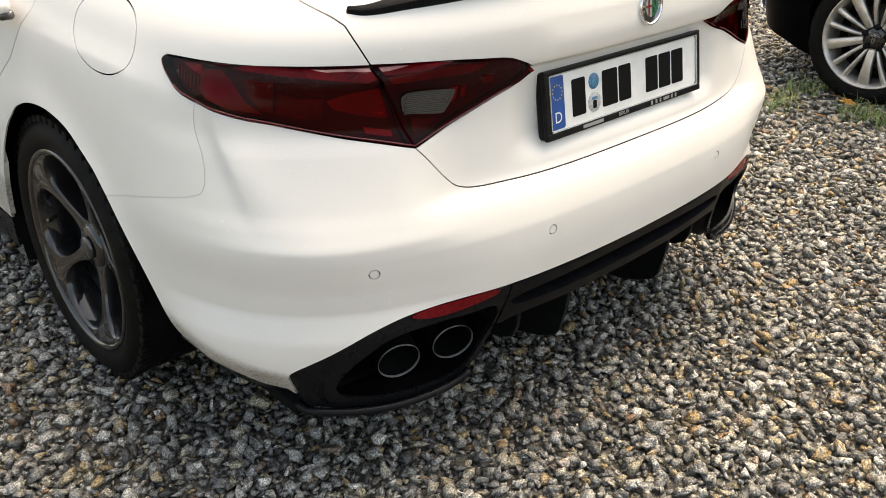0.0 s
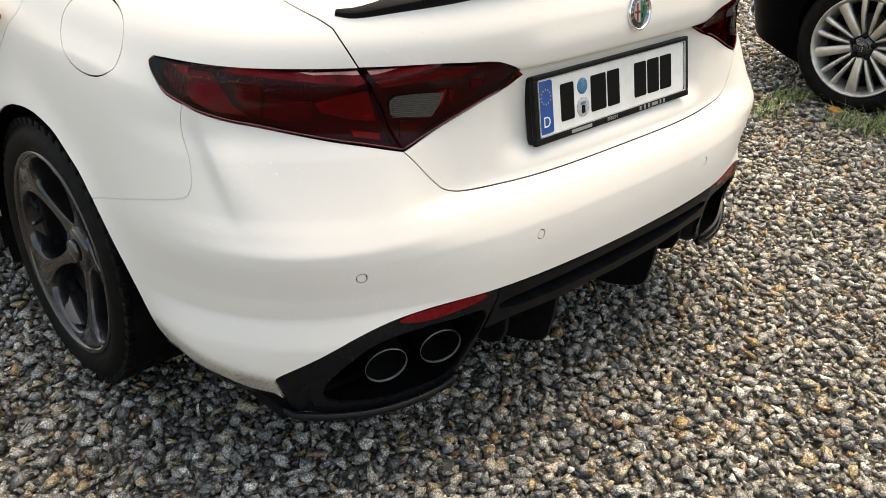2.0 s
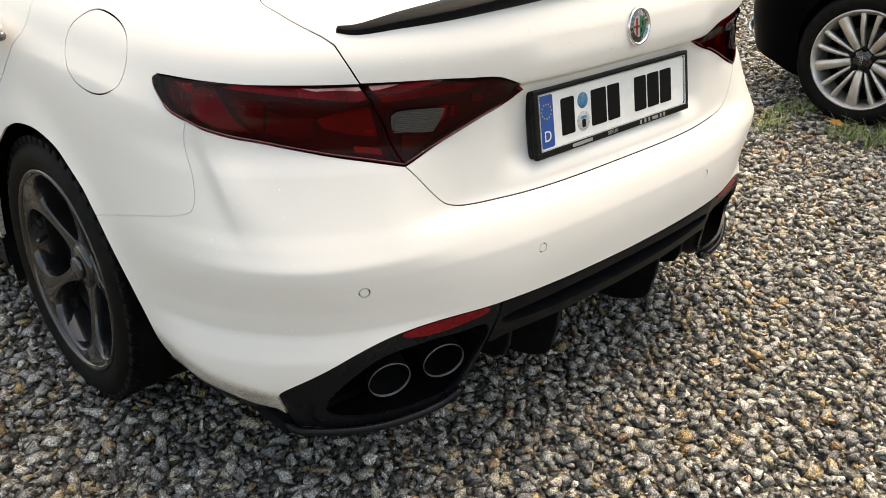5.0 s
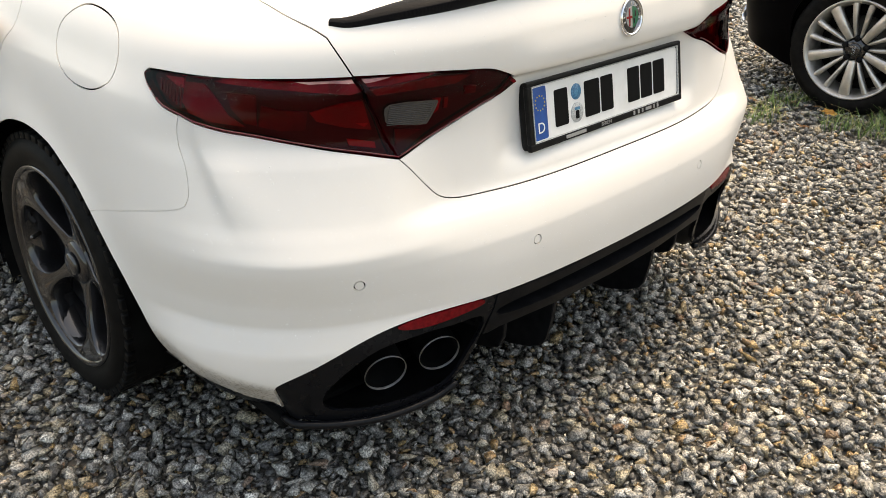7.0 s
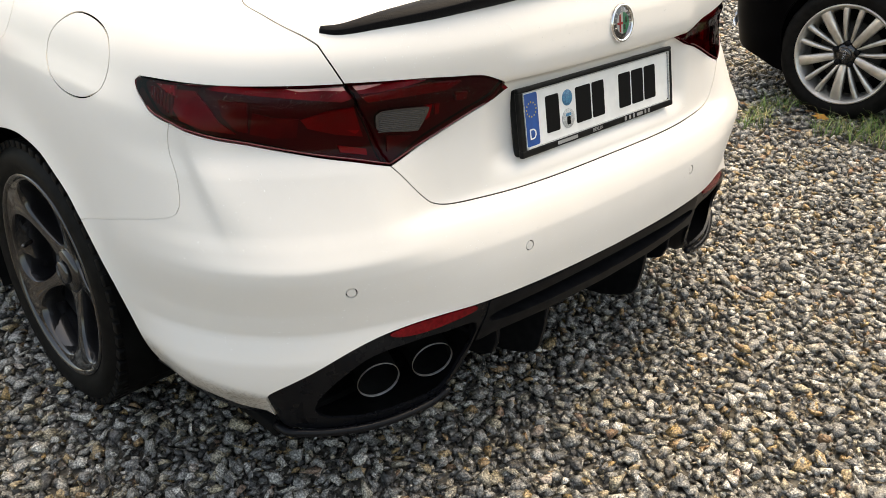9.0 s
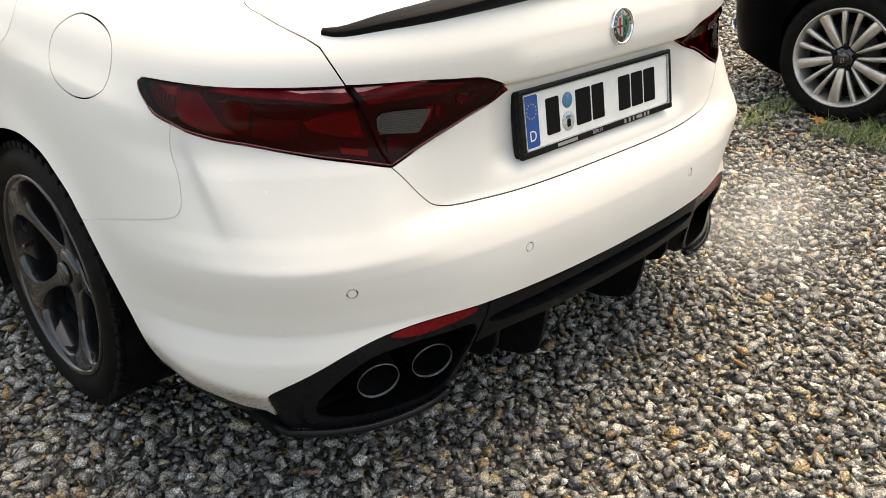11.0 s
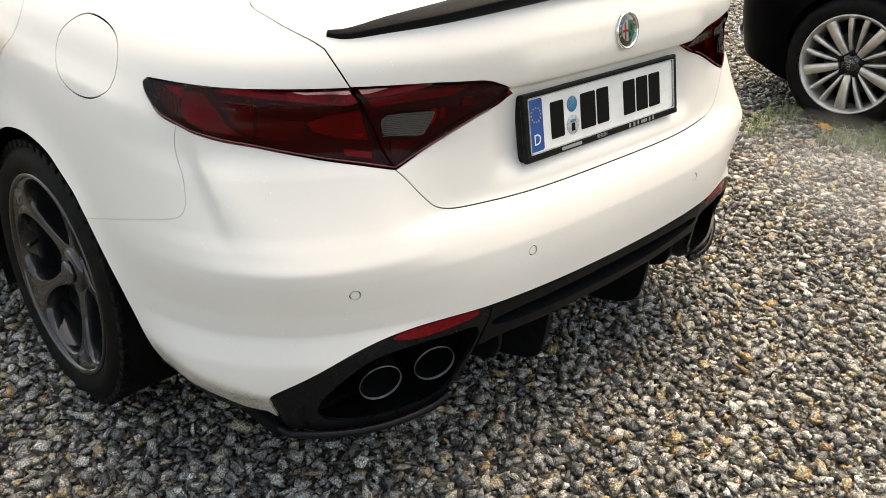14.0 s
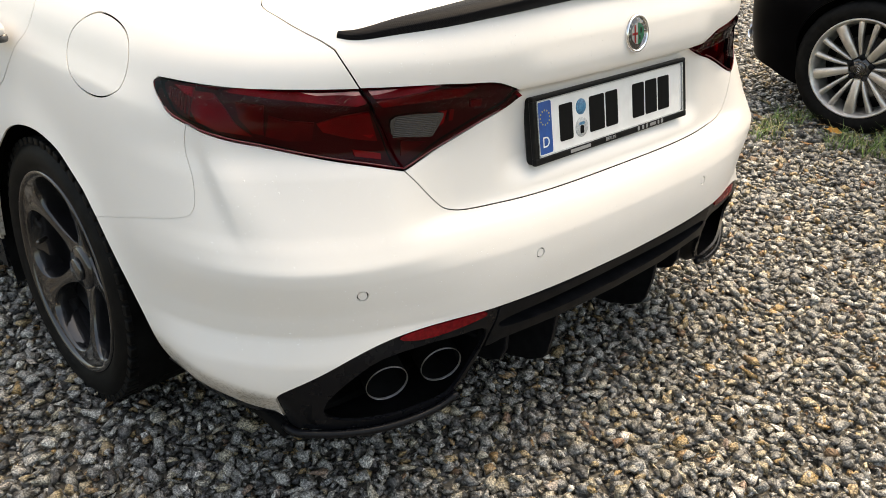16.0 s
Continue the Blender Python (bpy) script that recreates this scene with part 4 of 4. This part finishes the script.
for x0, y0, x1, y1, mat in ((-.0125, -.018, -.0075, .018, badge_red), (-.020, -.0025, -.001, .0025, badge_red), (.004, -.013, .008, -.003, badge_dark), (.009, .000, .013, .012, badge_dark)):
    bm = bmesh.new()
    block(bm, x0, y0, .0045, x1, y1, .0056, .0004, BM)
    part("inlay", bm, mat, badge, smooth=False)
for k in range(10):
    a = 200 - 22 * k - (18 if k > 3 else 0)
    bm = bmesh.new()
    block(bm, -.0016, -.0028, .0038, .0016, .0028, .0046, .0003, BM @ pose(.0272 * math.cos(radians(a)), .0272 * math.sin(radians(a)), 0, 0, 0, a - 90))
    part("ring_mark", bm, chrome, badge, smooth=False)

# chrome lettering as plain strokes on the boot's far side
for k in range(4):
    u0, v0 = .50 + .030 * k, .955
    panel("nameplate_mark", [(u0, v0), (u0 + .022, v0), (u0 + .022, v0 + .024), (u0, v0 + .024)], chrome, car, off=.003, gap=0, depth=.003, step=.03)

# wheels
for y in (AXLE, AXLE + BASE):
    for sgn in (-1, 1):
        dark_wheel(car, pose(sgn * .783, y, .318, 0, 90 * sgn, 0))
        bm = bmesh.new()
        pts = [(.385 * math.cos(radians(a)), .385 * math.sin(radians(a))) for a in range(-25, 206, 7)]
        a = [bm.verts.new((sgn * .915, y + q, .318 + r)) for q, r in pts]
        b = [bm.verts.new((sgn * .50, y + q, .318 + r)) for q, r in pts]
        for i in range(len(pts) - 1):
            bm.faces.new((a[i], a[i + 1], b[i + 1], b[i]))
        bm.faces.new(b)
        part("wheel_well", bm, shade_black, car)

# front half, roof and glass
fr_arch = glide([(1.16, .24), (1.18, .40), (1.25, .53), (1.36, .63), (1.50, .665), (1.64, .63), (1.75, .53), (1.82, .40), (1.84, .24)], 4)
front_half = join_lines([(0, .20), (1.0, .20), (1.16, .24)], fr_arch, [(2.36, .24), (2.36, .97), (1.9, 1.08), (1.6, 1.4), (1.2, 1.9), (0, 1.9)])
panel("front_body", both(front_half), white_paint, car, "white bonnet, wings and front bumper", fn=front_skin, step=.05)
def house_ring(t):
    a = []
    for k in range(72):
        th = 2 * math.pi * k / 72
        c, s = math.cos(th), math.sin(th)
        e = 2 / 3.2
        a.append(((.80 - .24 * t) * math.copysign(abs(c) ** e, c), 2.12 + .04 * t + (1.52 - .80 * t) * math.copysign(abs(s) ** e, s), .96 + .46 * math.sin(t * math.pi / 2) ** .8))
    return a
for nm, t0, t1, mat, lab in (("window_band", 0, .82, grey_glass, "dark tinted cabin glass"), ("roof", .82, 1.0, white_paint, "white roof")):
    bm = bmesh.new()
    rings = [[bm.verts.new(q) for q in house_ring(t0 + (t1 - t0) * i / 6)] for i in range(7)]
    for a, b in zip(rings, rings[1:]):
        for i in range(72):
            bm.faces.new((a[i], a[(i + 1) % 72], b[(i + 1) % 72], b[i]))
    if nm == "roof":
        bm.faces.new(rings[-1])
    part(nm, bm, mat, car, lab)
handle = new("door_handle")
handle.parent = car
tagged(handle, "white rear door handle with a dark block as its shadow")
bm = bmesh.new()
block(bm, -.945, HANDLE_Y, .862, -.905, HANDLE_Y + .22, .892, .012)
part("grip", bm, white_paint, handle)
# dark block below the grip, added in place of the handle's shadow
bm = bmesh.new()
block(bm, -.935, HANDLE_Y + .004, .848, -.900, HANDLE_Y + .20, .868, .008)
part("recess", bm, steel_dark, handle)


# ---- the black car ----
AX, AY = 3.675, 1.412          # middle of its tail; it faces the other way
OTHER = pose(AX, AY, 0, 0, 0, 180)


def other_skin(u, v):
    q = skin_plain(u, v)
    q[..., 0] *= .985
    return q


other = empty("hatchback_car", "black hatchback with silver multi-spoke wheels, parked on gravel", "car", "parked cars")
O_AXLE = .81
arch_o = glide([(1.16, .18), (1.165, .38), (1.22, .53), (1.33, .64), (1.48, .685), (1.63, .64), (1.745, .53), (1.80, .38), (1.81, .20)], 4)
o_rear = join_lines(glide([(0, .31), (.6, .295), (.75, .255), (.9, .235), (1.0, .222), (1.1, .19), (1.16, .18)], 4), arch_o, [(3.2, .20), (3.2, .98), (1.7, 1.0), (1.2, 1.9), (0, 1.9)])
panel("body_shell", both(o_rear), black_paint, other, "gloss black bodywork", fn=other_skin, step=.04, place=OTHER, gap=0)


def other_front(u, v):
    q = front_skin(u, v)
    q[..., 0] *= .985
    q[..., 1] -= .34
    return q


o_front = join_lines([(0, .20), (1.16, .20)], [(a, b) for a, b in arch_o], [(2.36, .20), (2.36, .97), (1.9, 1.08), (1.6, 1.4), (1.2, 1.9), (0, 1.9)])
panel("bonnet_and_wings", both(o_front), black_paint, other, "gloss black bonnet and wings", fn=other_front, step=.05, place=OTHER, gap=0)
for nm, t0, t1, mat, lab in (("window_band", 0, .82, grey_glass, "dark tinted cabin glass"), ("roof", .82, 1.0, black_paint, "black roof")):
    bm = bmesh.new()
    rings = [[bm.verts.new(OTHER @ (Vector(q) + Vector((0, -.25, 0)))) for q in house_ring(t0 + (t1 - t0) * i / 6)] for i in range(7)]
    for a, b in zip(rings, rings[1:]):
        for i in range(72):
            bm.faces.new((a[i], a[(i + 1) % 72], b[(i + 1) % 72], b[i]))
    if nm == "roof":
        bm.faces.new(rings[-1])
    part(nm, bm, mat, other, lab)
bm = bmesh.new()
block(bm, -.72, .62, .18, .72, 4.0, .21, .004, OTHER)
part("underbody", bm, shade_black, other)


def silver_wheel(parent, m):
    """Silver wheel with five broad and ten slim spokes; m's +z looks outwards."""
    w = new("wheel")
    w.parent = parent
    tagged(w, "silver fifteen-spoke alloy wheel with black tyre")
    bm = bmesh.new()
    tyre(bm, m, .322, .236, .225)
    part("tyre", bm, rubber, w, "black tyre, dusty")
    bm = bmesh.new()
    barrel(bm, m, .240, .108)
    part("rim", bm, alloy_silver, w, "silver rim")
    for k in range(5):
        a = radians(72 * k)
        bm = bmesh.new()
        bar_between(bm, m, a, .055, .034, a, .228, .056, .078, .092, .030, crown=.001)
        part("broad_spoke", bm, alloy_silver, w)
        for s in (-1, 1):
            bm = bmesh.new()
            bar_between(bm, m, a + s * .42, .058, .014, a + s * .455, .228, .030, .070, .090, .026)
            part("slim_spoke", bm, alloy_silver, w)
        bm = bmesh.new()
        disc(bm, m @ pose(.053 * math.cos(a + .63), .053 * math.sin(a + .63), .060), .0145, .022, .003, 14)
        part("wheel_bolt", bm, satin_black, w)
    bm = bmesh.new()
    disc(bm, m @ pose(0, 0, .055), .052, .022, .008)
    part("hub", bm, alloy_dark, w, "grey hub")
    bm = bmesh.new()
    disc(bm, m @ pose(0, 0, .079), .031, .010, .004)
    part("hub_cap", bm, alloy_dark, w, "grey hub cap")
    for k in range(4):
        bm = bmesh.new()
        lathe(bm, [(.0066, 0), (.0080, .0012), (.0066, .0024)], m @ pose(-.0150 + .010 * k, 0, .089), 20)
        part("cap_ring", bm, chrome, w)
    bm = bmesh.new()
    lathe(bm, [(.02, .02), (.150, .02), (.150, -.01), (.02, -.01)], m, 48)
    part("brake_disc", bm, brake_iron, w)
    # near-black disc added behind the spokes as the wheel's inner shade
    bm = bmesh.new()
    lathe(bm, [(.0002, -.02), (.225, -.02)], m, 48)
    part("shadow_dish", bm, shade_black, w)
    return w


for y in (O_AXLE, O_AXLE + 2.62):
    for sgn in (-1, 1):
        silver_wheel(other, OTHER @ pose(sgn * .800, y, .316, 0, 90 * sgn, 0) )
        bm = bmesh.new()
        pts = [(.36 * math.cos(radians(a)), .36 * math.sin(radians(a))) for a in range(-20, 201, 10)]
        a = [bm.verts.new(OTHER @ Vector((sgn * .88, y + q, .316 + r))) for q, r in pts]
        b = [bm.verts.new(OTHER @ Vector((sgn * .50, y + q, .316 + r))) for q, r in pts]
        for i in range(len(pts) - 1):
            bm.faces.new((a[i], a[i + 1], b[i + 1], b[i]))
        bm.faces.new(b)
        part("wheel_well", bm, shade_black, other)
m = look((AX - .685, AY - .125, .362), (AX - 1.4, AY + .6, .34)) @ pose(0, 0, 0, 180, 0, 0)
bm = bmesh.new()
lathe(bm, [(.040, -.10), (.044, -.02), (.046, 0), (.043, .001), (.040, -.006), (.039, -.10)], m, 40)
part("tail_pipe", bm, chrome, other, "chrome tail pipe")

# ---- ground ----
ground = raw("ground", [(-150, -150, -.012), (150, -150, -.012), (150, 150, -.012), (-150, 150, -.012)], [(0, 1, 2, 3)], soil, None, "grey and tan crushed stone yard", kind="structure")
tagged(ground, category="ground")


def rock_shapes(count, cuts):
    """Angular stones: convex hulls of random points."""
    made = []
    rng = random.Random(5)
    for _ in range(count):
        bm = bmesh.new()
        flatness = rng.uniform(.30, .60)
        for _ in range(cuts):
            v = Vector((rng.gauss(0, 1), rng.gauss(0, 1), rng.gauss(0, 1))).normalized() * rng.uniform(.8, 1.05)
            bm.verts.new((v.x * rng.uniform(.85, 1.25), v.y * rng.uniform(.65, 1.0), v.z * flatness))
        hull = bmesh.ops.convex_hull(bm, input=bm.verts[:])
        for v in [v for v in bm.verts if not v.link_faces]:
            bm.verts.remove(v)
        bm.verts.index_update()
        tri = bmesh.ops.triangulate(bm, faces=bm.faces[:])
        made.append((np.array([v.co[:] for v in bm.verts]), np.array([[v.index for v in f.verts] for f in bm.faces])))
        bm.free()
    return made


def scatter(name, spots, sizes, shapes, seed, label):
    rng = np.random.default_rng(seed)
    vs, fs, base = [], [], 0
    which = rng.integers(0, len(shapes), len(spots))
    for k, (v, f) in enumerate(shapes):
        idx = np.where(which == k)[0]
        if not len(idx):
            continue
        n = len(idx)
        q = rng.normal(size=(n, 4)) * np.array([1.0, .27, .27, 1.6])
        q /= np.linalg.norm(q, axis=1, keepdims=True)
        w, x, y, z = q.T
        R = np.stack([np.stack([1 - 2 * (y * y + z * z), 2 * (x * y - z * w), 2 * (x * z + y * w)], -1),
                      np.stack([2 * (x * y + z * w), 1 - 2 * (x * x + z * z), 2 * (y * z - x * w)], -1),
                      np.stack([2 * (x * z - y * w), 2 * (y * z + x * w), 1 - 2 * (x * x + y * y)], -1)], 1)
        p = np.einsum("nij,vj->nvi", R, v) * sizes[idx][:, None, None] + spots[idx][:, None, :]
        vs.append(p.reshape(-1, 3))
        fs.append((f[None] + (base + np.arange(n) * len(v))[:, None, None]).reshape(-1, 3))
        base += n * len(v)
    V, F = np.concatenate(vs), np.concatenate(fs)
    me = bpy.data.meshes.new(name)
    me.vertices.add(len(V))
    me.vertices.foreach_set("co", V.astype(np.float32).ravel())
    me.loops.add(F.size)
    me.loops.foreach_set("vertex_index", F.astype(np.int32).ravel())
    me.polygons.add(len(F))
    me.polygons.foreach_set("loop_start", np.arange(0, F.size, 3, dtype=np.int32))
    me.update()
    me.validate()
    me.materials.append(stone)
    return tagged(new(name, me), label, "gravel", kind="stuff")


def spots_in(x0, x1, y0, y1, pitch, seed, zlo, zhi, feather_left=True, feather_right=True):
    rng = np.random.default_rng(seed)
    gx, gy = np.meshgrid(np.arange(x0, x1, pitch), np.arange(y0, y1, pitch))
    p = np.stack([gx.ravel(), gy.ravel()], 1) + rng.uniform(-.5, .5, (gx.size, 2)) * pitch
    edge = np.minimum.reduce([p[:, 0] - x0, x1 - p[:, 0] if feather_right else np.full(len(p), 9.0), p[:, 1] - y0, y1 - p[:, 1]])
    p = p[edge + rng.uniform(-.35, .35, len(p)) > .3] if feather_left else p[np.minimum.reduce([x1 - p[:, 0], p[:, 1] - y0, y1 - p[:, 1]]) + rng.uniform(-.35, .35, len(p)) > .3]
    return np.column_stack([p, rng.uniform(zlo, zhi, len(p))]), rng


near_shapes = rock_shapes(40, 9)
far_shapes = rock_shapes(30, 9)
lots, size_lots = [], []
for pitch, lo, hi, zl, zh, seed in ((.0205, .010, .0165, -.014, .001, 1), (.031, .012, .0225, -.005, .010, 2), (.044, .018, .030, -.001, .015, 3)):
    p, rng = spots_in(-2.3, 2.3, -1.6, 2.7, pitch, seed, zl, zh, True, False)
    lots.append(p)
    size_lots.append(rng.uniform(lo, hi, len(p)))
scatter("gravel", np.concatenate(lots), np.concatenate(size_lots), near_shapes, 11, "loose crushed stone, grey and tan, damp")
p, rng = spots_in(-2.3, 2.3, -1.6, 2.7, .0205, 8, -.019, -.009, True, False)
scatter("gravel", p, rng.uniform(.011, .017, len(p)), far_shapes, 13, "lower layer of crushed stone, grey and tan")
lots, size_lots = [], []
for pitch, lo, hi, zl, zh, seed in ((.028, .013, .022, -.016, .001, 4), (.044, .020, .034, -.006, .012, 5)):
    p, rng = spots_in(2.3, 6.9, -1.4, 4.3, pitch, seed, zl, zh, False, True)
    lots.append(p)
    size_lots.append(rng.uniform(lo, hi, len(p)))
scatter("gravel", np.concatenate(lots), np.concatenate(size_lots), far_shapes, 12, "loose crushed stone beyond the cars, grey and tan")


def grass_tuft(name, cx, cy, spread, blades, height, seed):
    rng = random.Random(seed)
    vs, fs = [], []
    for _ in range(blades):
        a = rng.uniform(0, 6.283)
        d = spread * math.sqrt(rng.random())
        x, y = cx + d * math.cos(a) * 1.3, cy + d * math.sin(a) * .75
        lean, h, w = rng.uniform(.4, 1.5), height * rng.uniform(.4, 1.0), rng.uniform(.0016, .0030)
        b = rng.uniform(0, 6.283)
        dx, dy = math.cos(b), math.sin(b)
        base = len(vs)
        for t in (0, .35, .7, 1.0):
            px, py, pz = x + dx * lean * h * t * t, y + dy * lean * h * t * t, h * (t - .28 * lean * t * t)
            k = w * (1 - t * .9)
            vs += [(px - dy * k, py + dx * k, pz), (px + dy * k, py - dx * k, pz)]
        for i in range(3):
            fs.append((base + 2 * i, base + 2 * i + 1, base + 2 * i + 3, base + 2 * i + 2))
    return tagged(raw(name, vs, fs, blade_green, None, "low tuft of green and straw grass in the gravel", smooth=True, kind="stuff"), category="grass")


for cx, cy, sp, n, h, seed in ((2.40, .80, .10, 110, .13, 1), (2.55, .86, .07, 70, .12, 21), (2.74, .86, .10, 120, .14, 2), (2.88, .82, .07, 60, .12, 3), (2.56, .50, .10, 120, .13, 4), (2.62, .36, .13, 190, .15, 5), (2.60, .22, .12, 150, .14, 6), (2.80, .24, .13, 160, .15, 22), (2.74, .02, .15, 170, .14, 7)):
    grass_tuft("grass_tuft", cx, cy, sp, int(n * .7), h * .85, seed)


def fallen_leaf(x, y, z, size, turn, mat, label):
    pts = [(0, -.5), (.22, -.32), (.5, -.22), (.34, 0), (.46, .26), (.18, .24), (0, .55), (-.18, .24), (-.46, .26), (-.34, 0), (-.5, -.22), (-.22, -.32)]
    bm = bmesh.new()
    m = pose(x, y, z, 8, -6, turn)
    top = [bm.verts.new(m @ Vector((a * size, b * size, .12 * size * (a * a - b * b)))) for a, b in pts]
    c = bm.verts.new(m @ Vector((0, 0, .03 * size)))
    for i in range(len(pts)):
        bm.faces.new((c, top[i], top[(i + 1) % len(pts)]))
    bmesh.ops.solidify(bm, geom=bm.faces[:], thickness=.0012)
    return tagged(part("fallen_leaf", bm, mat, None, label, smooth=False), category="leaf")


fallen_leaf(2.60, .58, .05, .085, 30, leaf_dry, "orange fallen leaf lying on the grass")
fallen_leaf(2.40, .62, .02, .06, 110, leaf_brown, "brown fallen leaf on the gravel")
fallen_leaf(2.75, .70, .02, .05, 200, leaf_brown, "brown fallen leaf on the gravel")
fallen_leaf(2.62, .98, .02, .06, 70, leaf_brown, "brown fallen leaf on the gravel")


# ---- rain beads ----
def rain_beads(name, mat, zone, count, lo, hi, seed, parent, label, off=0.0):
    """Half-round water beads of mixed size on a stretch of the skin."""
    rng = np.random.default_rng(seed)
    poly = np.array(zone)
    a, b = poly.min(0), poly.max(0)
    pts = rng.uniform(a, b, (count * 4, 2))
    pts = pts[inside(pts, poly)][:count]
    nr = normals_of(skin, pts[:, 0], pts[:, 1])
    ps = skin(pts[:, 0], pts[:, 1]) + nr * off
    vs, fs = [], []
    for p, n in zip(ps, nr):
        r = lo + (hi - lo) * rng.random() ** 2.5
        n = Vector(n)
        t = n.orthogonal().normalized()
        s = n.cross(t)
        base = len(vs)
        for rr, hh in ((1.0, 0.0), (.75, .42), (.35, .60)):
            for k in range(7):
                an = 2 * math.pi * k / 7
                vs.append(tuple(Vector(p) + r * rr * (math.cos(an) * t + math.sin(an) * s) + n * (r * hh)))
        vs.append(tuple(Vector(p) + n * (r * .64)))
        for q in range(2):
            for k in range(7):
                fs.append((base + q * 7 + k, base + q * 7 + (k + 1) % 7, base + (q + 1) * 7 + (k + 1) % 7, base + (q + 1) * 7 + k))
        fs += [(base + 14 + k, base + 14 + (k + 1) % 7, base + 21) for k in range(7)]
    return raw(name, vs, fs, mat, parent, label, smooth=True, kind="stuff")


rain_beads("rain_spatter", glint_bead, both([(0, .66), (.54, .70), (.55, .56), (.9, .56), (.95, .42), (.7, .45), (.4, .46), (0, .46)]), 900, .0004, .0013, 3, car, "fine rain beads on the bumper")
rain_beads("rain_spatter", glint_bead, both([(0, .90), (.66, .93), (.74, .97), (.6, .99), (0, 1.02)]), 500, .0004, .0014, 4, car, "fine rain beads on the boot lid")
rain_beads("rain_spatter", water_bead, mirror(join_lines(LAMP_TOP, [(.695, .86), (1.03, .865)])), 700, .0006, .0017, 5, car, "rain beads on the lamp", off=.003)
rain_beads("rain_spatter", water_bead, mirror(join_lines(LAMP_TOP_IN, LAMP_LOW_IN[:6], [(.45, .84), (.66, .87)])), 480, .0006, .0017, 6, car, "rain beads on the lamp", off=.003)
rain_beads("rain_spatter", glint_bead, [(-a, b) for a, b in [(1.0, .80), (.62, .74), (.6, .60), (1.0, .60)]], 200, .0004, .0012, 7, car, "fine rain beads on the wing")
rain_beads("rain_spatter", water_bead, mirror(join_lines(LAMP_LOW_IN, [(.585, .752), (.50, .785), (.36, .832)])), 90, .0012, .0030, 8, car, "rain beads along the lamp's edge", off=.003)


# ---- exhaust haze that rolls out from under the tail ----
def haze_wisp(seed):
    """A billowed sheet of haze about a metre across; its own space is scaled to a unit ball."""
    vs, fs, n = [], [], 18
    for j in range(n):
        for i in range(n):
            x, y = -1 + 2 * i / (n - 1), -1 + 2 * j / (n - 1)
            z = .55 * noise.noise((x * 1.4 + seed, y * 1.4, seed * .7)) + .12 * (1 - x * x - y * y)
            vs.append((x, y, z * .5))
    for j in range(n - 1):
        for i in range(n - 1):
            fs.append((j * n + i, j * n + i + 1, (j + 1) * n + i + 1, (j + 1) * n + i))
    ob = raw("exhaust_haze", vs, fs, haze, None, "thin pale exhaust haze drifting over the gravel", smooth=True, kind="stuff")
    ob.scale = (.62, .50, .22)
    return tagged(ob, category="smoke", group="exhaust haze")


WISPS = [(10.5, 0), (10.8, 1), (11.1, 2), (11.4, 3), (11.7, 4), (13.1, 5), (14.7, 6), (14.9, 7)]
wisps = [(t, k, haze_wisp(k * 3.7)) for t, k in WISPS]


def motions():
    """Each wisp waits under the floor, rolls out past the tail pipe and drifts off over the yard."""
    for t, k, ob in wisps:
        r = random.Random(40 + k)
        dy = r.uniform(-.12, .12)
        home = pose(.25, 1.75, .12)
        walk(ob, [(0.0, home), (t, home), (t + .55, pose(1.10, .10 + dy, .20, 0, -4, 20)), (t + 1.1, pose(1.65, .05 + dy, .26, 4, -6, 45)),
                  (t + 1.8 if t < 14 else 15.95, pose(2.20, -.22 + dy, .30, 6, -8, 70))] + ([(t + 2.6, pose(2.9, -1.3, .6, 8, -8, 85)), (16.0, pose(4.2, -3.5, 1.2, 8, -8, 95))] if t < 14 else [(16.0, pose(2.24, -.24 + dy, .31, 6, -8, 71))]))


motions()
